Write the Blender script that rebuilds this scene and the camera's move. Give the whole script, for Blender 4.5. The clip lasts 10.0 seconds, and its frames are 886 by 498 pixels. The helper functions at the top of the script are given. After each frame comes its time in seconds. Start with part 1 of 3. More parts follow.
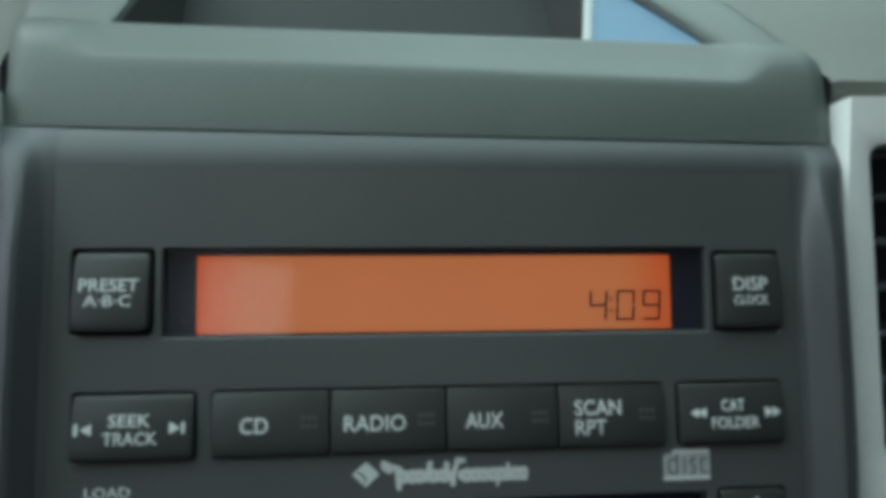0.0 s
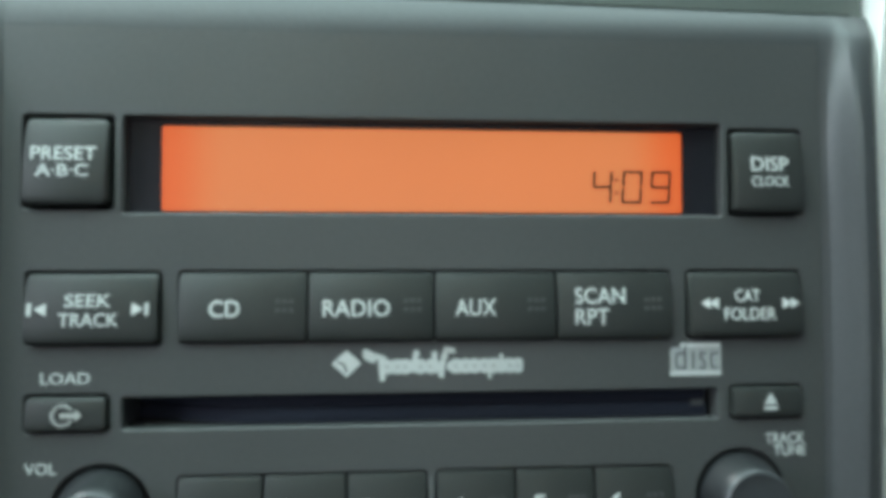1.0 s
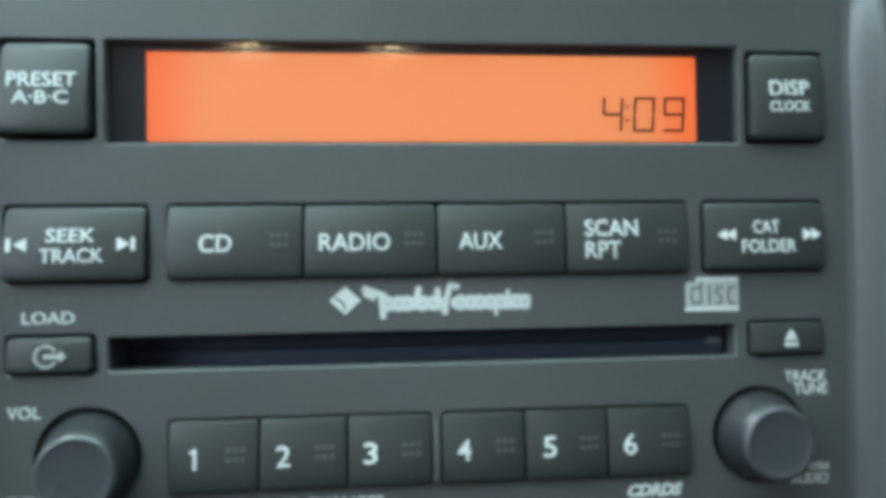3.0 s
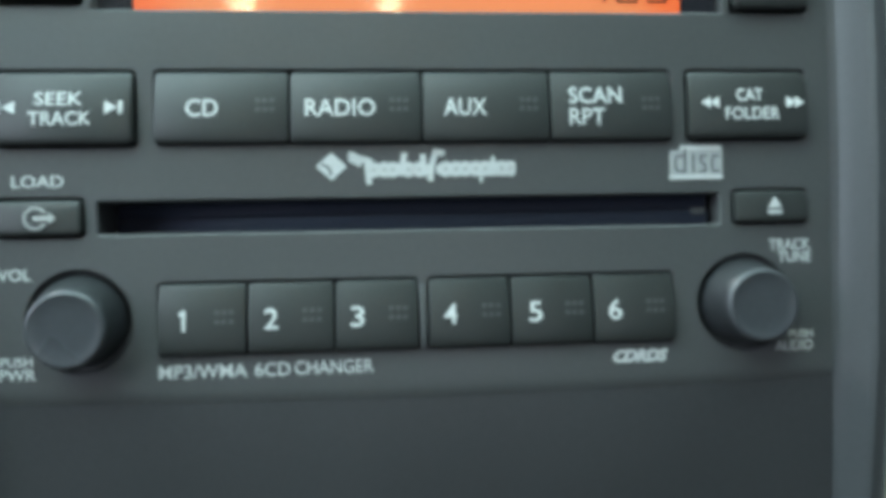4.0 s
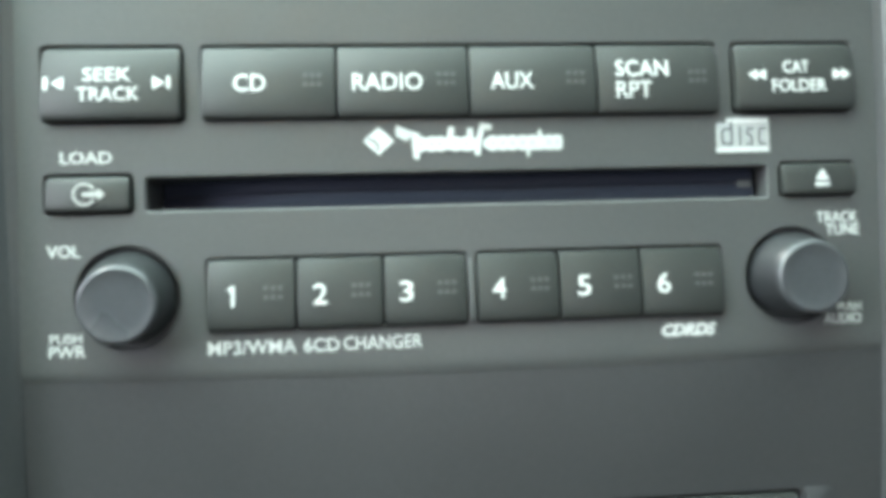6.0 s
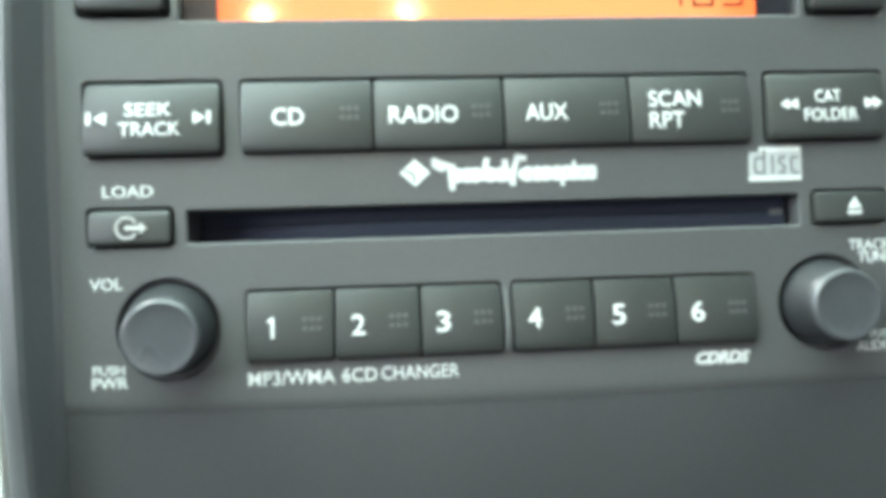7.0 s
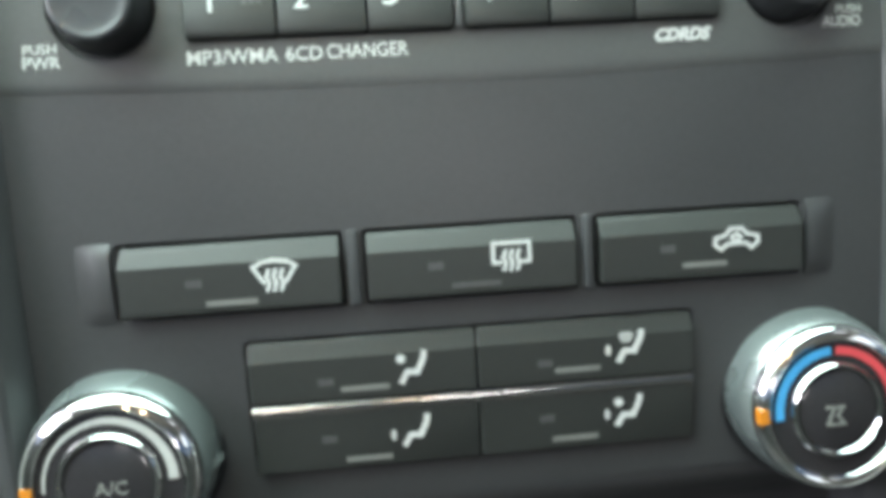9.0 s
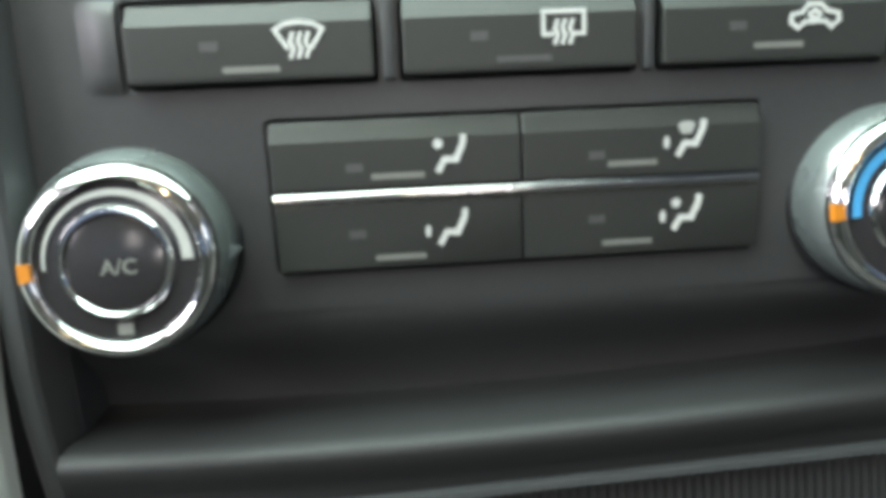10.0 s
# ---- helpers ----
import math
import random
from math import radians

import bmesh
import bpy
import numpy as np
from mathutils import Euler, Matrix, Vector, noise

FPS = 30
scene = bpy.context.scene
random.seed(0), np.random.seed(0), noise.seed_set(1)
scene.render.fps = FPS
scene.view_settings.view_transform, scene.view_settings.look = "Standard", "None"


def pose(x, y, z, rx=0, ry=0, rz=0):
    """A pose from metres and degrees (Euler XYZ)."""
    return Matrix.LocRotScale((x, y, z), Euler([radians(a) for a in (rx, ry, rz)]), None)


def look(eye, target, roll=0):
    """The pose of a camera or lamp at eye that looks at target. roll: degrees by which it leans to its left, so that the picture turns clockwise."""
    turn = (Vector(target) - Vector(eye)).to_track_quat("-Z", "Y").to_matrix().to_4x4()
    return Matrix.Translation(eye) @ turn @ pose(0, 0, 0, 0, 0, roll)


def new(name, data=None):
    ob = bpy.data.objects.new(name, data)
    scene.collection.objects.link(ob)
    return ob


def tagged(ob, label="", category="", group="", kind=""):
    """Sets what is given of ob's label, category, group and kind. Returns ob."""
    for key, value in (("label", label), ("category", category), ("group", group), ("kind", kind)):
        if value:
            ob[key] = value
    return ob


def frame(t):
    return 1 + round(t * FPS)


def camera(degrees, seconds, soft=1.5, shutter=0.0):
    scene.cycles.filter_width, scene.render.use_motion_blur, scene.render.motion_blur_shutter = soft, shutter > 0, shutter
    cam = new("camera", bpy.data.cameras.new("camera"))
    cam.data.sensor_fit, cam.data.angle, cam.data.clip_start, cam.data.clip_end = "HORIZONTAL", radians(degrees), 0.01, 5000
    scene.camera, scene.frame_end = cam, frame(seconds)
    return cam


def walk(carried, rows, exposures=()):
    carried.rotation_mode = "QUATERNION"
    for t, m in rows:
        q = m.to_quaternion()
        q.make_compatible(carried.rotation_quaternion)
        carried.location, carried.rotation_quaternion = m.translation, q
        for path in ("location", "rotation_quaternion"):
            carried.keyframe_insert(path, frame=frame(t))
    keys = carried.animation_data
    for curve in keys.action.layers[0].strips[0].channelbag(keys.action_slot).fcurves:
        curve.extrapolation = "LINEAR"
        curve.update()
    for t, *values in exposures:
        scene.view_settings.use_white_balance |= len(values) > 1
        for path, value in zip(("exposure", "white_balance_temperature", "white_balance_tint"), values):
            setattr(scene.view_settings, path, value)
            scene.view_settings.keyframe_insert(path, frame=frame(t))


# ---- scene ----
# The console stands in its own frame (x right, y ahead, z up, origin in the middle of the disc slot) and leans back by 18 degrees.
T = pose(0, 0, 0.55, -18, 0, 0)

# ---- camera ----
cam = camera(67.0, 10.0, soft=5.5)
walk(cam, [
    (0, T @ look((-0.0132, -0.1623, 0.0517), (0.0036, 0.0365, 0.0659), -0.5)),
    (0.3, T @ look((-0.0117, -0.1557, 0.0492), (0.0035, 0.0430, 0.0660), -0.3)),
    (0.5, T @ look((-0.0153, -0.1513, 0.0463), (0.0000, 0.0476, 0.0603), -0.3)),
    (1, T @ look((-0.0086, -0.1473, 0.0305), (0.0069, 0.0520, 0.0365), -0.1)),
    (1.5, T @ look((-0.0080, -0.1436, 0.0142), (0.0081, 0.0556, 0.0208), -0.4)),
    (2, T @ look((-0.0091, -0.1437, 0.0091), (0.0072, 0.0555, 0.0159), -0.2)),
    (2.2, T @ look((-0.0071, -0.1423, 0.0077), (0.0102, 0.0569, 0.0131), -0.6)),
    (3.3, T @ look((-0.0092, -0.1392, 0.0211), (0.0061, 0.0602, 0.0234), -0.8)),
    (3.5, T @ look((-0.0073, -0.1380, 0.0102), (0.0081, 0.0614, 0.0133), -0.9)),
    (4, T @ look((-0.0059, -0.1406, -0.0084), (0.0092, 0.0588, -0.0073), -1.2)),
    (4.5, T @ look((-0.0080, -0.1417, -0.0202), (0.0070, 0.0577, -0.0220), -1.6)),
    (5, T @ look((-0.0104, -0.1391, -0.0176), (0.0035, 0.0605, -0.0166), -2.0)),
    (5.2, T @ look((-0.0112, -0.1379, -0.0179), (0.0038, 0.0615, -0.0182), -1.7)),
    (6.3, T @ look((-0.0164, -0.1398, -0.0132), (-0.0019, 0.0597, -0.0109), -1.7)),
    (6.5, T @ look((-0.0152, -0.1398, -0.0144), (-0.0012, 0.0597, -0.0129), -1.9)),
    (7, T @ look((-0.0222, -0.1404, -0.0077), (-0.0089, 0.0591, -0.0055), -1.9)),
    (7.3, T @ look((-0.0274, -0.1427, -0.0061), (-0.0141, 0.0568, -0.0024), -2.6)),
    (7.5, T @ look((-0.0223, -0.1445, -0.0058), (-0.0100, 0.0551, -0.0031), -2.8)),
    (8, T @ look((-0.0109, -0.1500, -0.0232), (0.0041, 0.0494, -0.0230), -3.4)),
    (8.3, T @ look((-0.0096, -0.1478, -0.0391), (0.0045, 0.0517, -0.0397), -3.6)),
    (8.5, T @ look((-0.0135, -0.1439, -0.0449), (0.0021, 0.0555, -0.0476), -3.6)),
    (9, T @ look((-0.0158, -0.1363, -0.0673), (-0.0014, 0.0631, -0.0750), -3.8)),
    (9.5, T @ look((-0.0187, -0.1299, -0.0872), (-0.0050, 0.0693, -0.0991), -3.8)),
    (10, T @ look((-0.0245, -0.1240, -0.1042), (-0.0114, 0.0749, -0.1210), -3.0)),
], exposures=[(0.0, -1.85, 5980, 12), (0.3, -1.53, 5980, 12), (0.5, -1.27, 5980, 12), (1.0, -0.95, 6030, 12), (1.5, -0.68, 5860, 12), (2.2, -0.68, 5860, 12), (3.4, -0.62, 5700, 10),
              (4.0, -0.62, 5770, 11), (4.5, -0.05, 6020, 15), (5.2, 0.26, 6320, 14), (6.4, 0.45, 6320, 14), (7.0, 0.47, 6320, 13), (7.5, 0.35, 6270, 13),
              (8.0, 0.03, 6270, 14), (8.5, 0.10, 6320, 15), (9.0, 0.30, 6470, 16), (9.5, 0.33, 6570, 17), (10.0, 0.35, 6670, 18)])

# ---- light ----
world = bpy.data.worlds.new("sky")
scene.world = world
world.use_nodes = True
sky = world.node_tree.nodes.new("ShaderNodeTexSky")
sky.sky_type, sky.sun_disc = "NISHITA", False
sky.sun_elevation, sky.sun_rotation = radians(48), radians(-110)
world.node_tree.links.new(sky.outputs[0], world.node_tree.nodes["Background"].inputs[0])
world.node_tree.nodes["Background"].inputs[1].default_value = 0.06
sun = new("sun", bpy.data.lights.new("sun", "SUN"))
sun.data.energy, sun.data.angle, sun.data.color = 2.0, radians(0.5), (1.0, 0.95, 0.88)
sun.matrix_world = look((-3, 1.2, 4), (0, 0, 0))


def window_light(name, eye, target, sx, sy, watts, colour):
    """Daylight in the opening of a window."""
    lamp = new(name, bpy.data.lights.new(name, "AREA"))
    lamp.data.shape, lamp.data.size, lamp.data.size_y = "RECTANGLE", sx, sy
    lamp.data.energy, lamp.data.color = watts, colour
    lamp.matrix_world = look(eye, target)
    return lamp


window_light("light_driver_window", (-0.73, -0.30, 0.82), (0, -0.02, 0.56), 0.36, 0.24, 4.3, (0.98, 1.0, 1.06))
window_light("light_passenger_window", (0.74, -0.40, 0.84), (0, -0.1, 0.55), 0.3, 0.2, 0.3, (0.92, 1.0, 1.0))
window_light("light_windshield", (-0.07, 0.03, 0.96), (-0.02, -0.06, 0.5), 1.1, 0.42, 17.0, (0.75, 1.0, 0.90))
window_light("light_rear_window", T @ Vector((-0.23, -0.90, 0.045)), T @ Vector((-0.04, 0, 0.05)), 0.13, 0.12, 0.3, (1.0, 0.98, 0.92))
window_light("light_rear_glass", (0.09, -0.86, 0.735), (0, 0, 0.55), 0.15, 0.07, 0.7, (1.0, 1.0, 0.96))


# ---- materials ----
def material(name, colour, rough=0.5, metal=0.0, vary=0.12, grain=900.0, relief=0.02, coat=0.0, wear=0.1, stain=22.0):
    """A painted, moulded or plated surface: cloudy stains, fine grain and a little uneven gloss."""
    m = bpy.data.materials.new(name)
    m.use_nodes = True
    n, links = m.node_tree.nodes, m.node_tree.links
    b = n["Principled BSDF"]
    b.inputs["Metallic"].default_value = metal
    b.inputs["Coat Weight"].default_value = coat
    b.inputs["Coat Roughness"].default_value = 0.24
    place = n.new("ShaderNodeTexCoord")
    big, small = n.new("ShaderNodeTexNoise"), n.new("ShaderNodeTexNoise")
    big.inputs["Scale"].default_value, big.inputs["Detail"].default_value = stain, 5
    small.inputs["Scale"].default_value, small.inputs["Detail"].default_value = grain, 2
    for t in (big, small):
        links.new(place.outputs["Object"], t.inputs["Vector"])
    both = n.new("ShaderNodeMath")
    both.operation = "ADD"
    links.new(big.outputs["Fac"], both.inputs[0])
    links.new(small.outputs["Fac"], both.inputs[1])
    ramp = n.new("ShaderNodeMapRange")
    ramp.inputs["From Min"].default_value, ramp.inputs["From Max"].default_value = 0.6, 1.4
    ramp.inputs["To Min"].default_value, ramp.inputs["To Max"].default_value = 1 - vary, 1 + vary
    links.new(both.outputs[0], ramp.inputs["Value"])
    tint = n.new("ShaderNodeVectorMath")
    tint.operation = "SCALE"
    tint.inputs[0].default_value = colour
    links.new(ramp.outputs[0], tint.inputs["Scale"])
    links.new(tint.outputs[0], b.inputs["Base Color"])
    gloss = n.new("ShaderNodeMapRange")
    gloss.inputs["To Min"].default_value, gloss.inputs["To Max"].default_value = max(rough - wear, 0.02), min(rough + wear, 1)
    links.new(big.outputs["Fac"], gloss.inputs["Value"])
    links.new(gloss.outputs[0], b.inputs["Roughness"])
    if relief:
        bump = n.new("ShaderNodeBump")
        bump.inputs["Strength"].default_value, bump.inputs["Distance"].default_value = relief * 5, 0.0002
        links.new(small.outputs["Fac"], bump.inputs["Height"])
        links.new(bump.outputs[0], b.inputs["Normal"])
    return m


def glowing(name, colour, strength):
    m = bpy.data.materials.new(name)
    m.use_nodes = True
    b = m.node_tree.nodes["Principled BSDF"]
    b.inputs["Base Color"].default_value = (*[c * 0.6 for c in colour], 1)
    b.inputs["Emission Color"].default_value = (*colour, 1)
    b.inputs["Emission Strength"].default_value = strength
    return m


def clear(name, rough=0.02):
    """A thin clear cover: see-through, with a glossy front."""
    m = bpy.data.materials.new(name)
    m.use_nodes = True
    n, links = m.node_tree.nodes, m.node_tree.links
    n.remove(n["Principled BSDF"])
    see, shine, mix, facing = n.new("ShaderNodeBsdfTransparent"), n.new("ShaderNodeBsdfGlossy"), n.new("ShaderNodeMixShader"), n.new("ShaderNodeFresnel")
    shine.inputs["Roughness"].default_value = rough
    facing.inputs["IOR"].default_value = 1.5
    links.new(facing.outputs[0], mix.inputs[0])
    links.new(see.outputs[0], mix.inputs[1])
    links.new(shine.outputs[0], mix.inputs[2])
    links.new(mix.outputs[0], n["Material Output"].inputs["Surface"])
    return m


def display_glow():
    """The backlit screen: orange, a little deeper in hue towards its rim where the lamp is weaker."""
    m = glowing("display_backlight", (0.80, 0.235, 0.075), 1.0)
    n, links = m.node_tree.nodes, m.node_tree.links
    place, cloud, ramp = n.new("ShaderNodeTexCoord"), n.new("ShaderNodeTexNoise"), n.new("ShaderNodeMapRange")
    cloud.inputs["Scale"].default_value = 18
    links.new(place.outputs["Object"], cloud.inputs["Vector"])
    links.new(cloud.outputs["Fac"], ramp.inputs["Value"])
    ramp.inputs["To Min"].default_value, ramp.inputs["To Max"].default_value = 1.38, 1.7
    links.new(ramp.outputs[0], n["Principled BSDF"].inputs["Emission Strength"])
    n["Principled BSDF"].inputs["Base Color"].default_value = (0.14, 0.06, 0.03, 1)
    split, away, rim_part, hue = n.new("ShaderNodeSeparateXYZ"), n.new("ShaderNodeMath"), n.new("ShaderNodeMapRange"), n.new("ShaderNodeMix")
    links.new(place.outputs["Object"], split.inputs[0])
    away.operation = "ABSOLUTE"
    links.new(split.outputs["X"], away.inputs[0])
    rim_part.inputs["From Min"].default_value, rim_part.inputs["From Max"].default_value = 0.044, 0.0585
    rim_part.interpolation_type = "SMOOTHSTEP"
    links.new(away.outputs[0], rim_part.inputs["Value"])
    hue.data_type = "RGBA"
    hue.inputs["A"].default_value, hue.inputs["B"].default_value = (0.84, 0.25, 0.072, 1), (0.90, 0.14, 0.018, 1)
    links.new(rim_part.outputs[0], hue.inputs["Factor"])
    links.new(hue.outputs["Result"], n["Principled BSDF"].inputs["Emission Color"])
    return m


PLATE = material("plate_plastic", (0.072, 0.074, 0.073), 0.42, relief=0.03, vary=0.10)
# Console plastic darkened to put the dim light low down into its colour.
SHADED_LOW = material("shelf_plastic_shaded", (0.017, 0.0175, 0.018), 0.6, relief=0.05, vary=0.15)
TRIM = material("bezel_plastic", (0.056, 0.059, 0.061), 0.45, relief=0.04, vary=0.10)
LOWER = material("lower_plastic", (0.046, 0.047, 0.048), 0.42, relief=0.05, vary=0.12)
HOOD = material("hood_plastic", (0.080, 0.093, 0.083), 0.50, relief=0.06, vary=0.12)
KEY = material("key_plastic", (0.026, 0.0285, 0.026), 0.5, relief=0.01, vary=0.08)
# The knob's own grey, darkened to paint shade onto its cone.
KNOB_SHADED = material("knob_shaded_side", (0.022, 0.0235, 0.025), 0.36, relief=0.02, vary=0.12)
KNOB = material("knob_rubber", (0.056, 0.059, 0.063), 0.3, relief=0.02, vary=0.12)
TRAY = material("tray_liner", (0.022, 0.023, 0.023), 0.7, relief=0.05, vary=0.2)
PALE = material("pale_print", (0.37, 0.38, 0.38), 0.5, relief=0, vary=0.06)
GREYPRINT = material("grey_print", (0.075, 0.08, 0.08), 0.5, relief=0, vary=0.06)
SCALE = material("scale_print", (0.42, 0.43, 0.41), 0.5, relief=0, vary=0.06)
BLACK = material("gap_black", (0.006, 0.006, 0.007), 0.6, relief=0, vary=0.2)
FELT = material("slot_felt", (0.008, 0.011, 0.023), 0.9, relief=0.1, vary=0.35, grain=2500)
PRINT = material("white_print", (0.60, 0.62, 0.60), 0.55, relief=0, vary=0.06)
FAINT = material("faint_print", (0.075, 0.077, 0.075), 0.5, relief=0, vary=0.1)
LAMPBAR = material("indicator_lens", (0.19, 0.195, 0.18), 0.4, relief=0, vary=0.1)
BLUE = material("blue_print", (0.05, 0.32, 0.62), 0.5, relief=0, vary=0.06)
RED = material("red_print", (0.62, 0.07, 0.08), 0.5, relief=0, vary=0.06)
ORANGE = material("orange_print", (0.55, 0.19, 0.012), 0.45, relief=0, vary=0.06)
CHROME = material("chrome", (0.80, 0.81, 0.80), 0.10, metal=1.0, relief=0.0, vary=0.04, wear=0.05)
BRUSHED = material("brushed_chrome", (0.62, 0.62, 0.61), 0.14, metal=1.0, relief=0.0, vary=0.04, wear=0.04)
SATIN = material("satin_chrome", (0.25, 0.29, 0.285), 0.27, metal=0.65, relief=0.01, vary=0.06)
SILVER = material("silver_paint", (0.70, 0.71, 0.68), 0.38, metal=0.12, relief=0.02, vary=0.05)
DIAL = material("dial_face", (0.030, 0.028, 0.030), 0.16, relief=0.01, vary=0.1)
LCD = display_glow()
SEGMENT = material("display_segment", (0.05, 0.018, 0.010), 0.5, relief=0, vary=0.05)
WINDOW = material("display_surround", (0.020, 0.021, 0.027), 0.25, relief=0, vary=0.1)
GLASS = clear("display_cover", 0.07)
PANE = clear("window_glass", 0.01)
DASH = material("dash_vinyl", (0.105, 0.105, 0.090), 0.6, relief=0.12, vary=0.15, grain=500)
# Sky light on the tray's inner end, put into a pale blue colour.
SKYLIT_END = material("pale_blue_skylit", (0.12, 0.21, 0.31), 0.7, relief=0.02, vary=0.08)
CLOTH = material("cabin_lining", (0.36, 0.35, 0.32), 0.9, relief=0.1, vary=0.1, grain=300)
DARKCLOTH = material("cabin_carpet", (0.06, 0.06, 0.058), 0.95, relief=0.2, vary=0.2, grain=300)
DIFFUSER = glowing("map_lamp_diffuser", (1.0, 0.74, 0.45), 5.0)
BULB = glowing("map_lamp_glow", (1.0, 0.70, 0.36), 80.0)

MM = 0.001


# ---- shapes, in millimetres of the console's frame ----
def part(name, bm, mat, parent, label="", sharp=40):
    """Links a bmesh as one mesh object under a thing or a part."""
    me = bpy.data.meshes.new(name)
    bmesh.ops.recalc_face_normals(bm, faces=bm.faces)
    bm.to_mesh(me)
    bm.free()
    me.transform(Matrix.Scale(MM, 4))
    me.polygons.foreach_set("use_smooth", [True] * len(me.polygons))
    me.set_sharp_from_angle(angle=radians(sharp))
    me.materials.append(mat)
    ob = new(name, me)
    ob.parent = parent
    return tagged(ob, label)


def thing(name, label, category, m=T, group="", kind=""):
    ob = new(name)
    ob.empty_display_size = 0.02
    ob.matrix_world = m
    return tagged(ob, label, category, group, kind)


def outline(x0, z0, x1, z1, r, n=5):
    """A rectangle with rounded corners, anticlockwise."""
    out = []
    for cx, cz, a in ((x1 - r, z0 + r, -90), (x1 - r, z1 - r, 0), (x0 + r, z1 - r, 90), (x0 + r, z0 + r, 180)):
        for k in range(n + 1):
            t = radians(a + 90 * k / n)
            out.append((cx + r * math.cos(t), cz + r * math.sin(t)))
    return out


def circle(cx, cz, r, n=48):
    return [(cx + r * math.cos(2 * math.pi * k / n), cz + r * math.sin(2 * math.pi * k / n)) for k in range(n)]


def loft(bm, rings, close=True, cap_last=True, cap_first=False):
    made = [[bm.verts.new(p) for p in ring] for ring in rings]
    for a, b in zip(made, made[1:]):
        n = len(a)
        for k in range(n if close else n - 1):
            bm.faces.new((a[k], a[(k + 1) % n], b[(k + 1) % n], b[k]))
    if cap_last:
        bm.faces.new(made[-1])
    if cap_first:
        bm.faces.new(made[0][::-1])
    return made


def pad(x0, z0, x1, z1, depth, r=1.0, bevel=0.6, back=3.0, bend=None, cuts=10, flat=lambda z: 0.0):
    """A key cap: rounded outline, softened front edge, its front bent by bend(v), v from 0 at the bottom to 1 at the top."""
    bm = bmesh.new()
    rings = []
    for inset, y in ((0, back), (0, -depth + bevel), (bevel * 0.3, -depth + bevel * 0.3), (bevel, -depth)):
        rr = max(r - inset * 0.6, 0.15)
        rings.append([(x, y, z) for x, z in outline(x0 + inset, z0 + inset, x1 - inset, z1 - inset, rr)])
    loft(bm, rings)
    if bend:
        for k in range(1, cuts):
            z = z0 + (z1 - z0) * k / cuts
            bmesh.ops.bisect_plane(bm, geom=bm.verts[:] + bm.edges[:] + bm.faces[:], plane_co=(0, 0, z), plane_no=(0, 0, 1))
        for v in bm.verts:
            if v.co.y < back - 0.01:
                v.co.y += bend((v.co.z - z0) / (z1 - z0))
    for v in bm.verts:
        v.co.y += flat(v.co.z)
    return bm


def grown(loop, d):
    """An anticlockwise outline moved outwards by d."""
    out = []
    for p, q, r in zip(loop[-1:] + loop[:-1], loop, loop[1:] + loop[:1]):
        t = Vector((r[0] - p[0], r[1] - p[1])).normalized()
        out.append((q[0] + t.y * d, q[1] - t.x * d))
    return out


def pierced(outer, holes, y=lambda x, z: 0.0, wall=3.0, chamfer=0.3, cuts=()):
    """A plate with openings, their softened edges and the walls that line them."""
    from mathutils.geometry import tessellate_polygon
    loops = [outer] + [grown(h, chamfer)[::-1] for h in holes]
    rims = [outer] + [h[::-1] for h in holes]
    flat = [p for loop in loops for p in loop]
    bm = bmesh.new()
    vs = [bm.verts.new((x, 0.0, z)) for x, z in flat]
    for tri in tessellate_polygon([[Vector((x, z, 0)) for x, z in loop] for loop in loops]):
        try:
            bm.faces.new([vs[k] for k in tri])
        except ValueError:
            pass
    start = 0
    for loop, lip in zip(loops, rims):
        n = len(loop)
        front = vs[start:start + n]
        for ring_at in ([(chamfer * 0.25, 0.4), (chamfer * 0.8, 1.0)] if loop is not lip else []) + [(wall, 1.0)]:
            near = [bm.verts.new((x + (u - x) * ring_at[1], ring_at[0], z + (v - z) * ring_at[1])) for (x, z), (u, v) in zip(loop, lip)]
            for k in range(n):
                bm.faces.new((front[k], front[(k + 1) % n], near[(k + 1) % n], near[k]))
            front = near
        start += n
    for z in cuts:
        bmesh.ops.bisect_plane(bm, geom=bm.verts[:] + bm.edges[:] + bm.faces[:], plane_co=(0, 0, z), plane_no=(0, 0, 1))
    for v in bm.verts:
        v.co.y += y(v.co.x, v.co.z)
    return bm


def lathe(profile, cx, cz, n=64, y0=0.0, lean=0.0, slew=0.0):
    """Turned shape: profile of (radius, y) from back to front, closed at the front; lean tips its axis down, slew to the passenger."""
    bm = bmesh.new()
    rings = []
    for r, y in profile:
        rings.append([(cx - slew * y + r * math.cos(2 * math.pi * k / n), y0 + y, cz + lean * y + r * math.sin(2 * math.pi * k / n)) for k in range(n)])
    loft(bm, rings, cap_last=profile[-1][0] > 0)
    return bm


def ring(r0, r1, y, cx, cz, a0, a1, n=40, thick=0.3):
    """A flat arc between two radii, angles in degrees anticlockwise from the right."""
    bm = bmesh.new()
    rows = []
    for k in range(n + 1):
        a = radians(a0 + (a1 - a0) * k / n)
        c, s = math.cos(a), math.sin(a)
        rows.append([(cx + r0 * c, y + thick, cz + r0 * s), (cx + r0 * c, y, cz + r0 * s), (cx + r1 * c, y, cz + r1 * s), (cx + r1 * c, y + thick, cz + r1 * s)])
    loft(bm, rows, cap_first=True)
    return bm


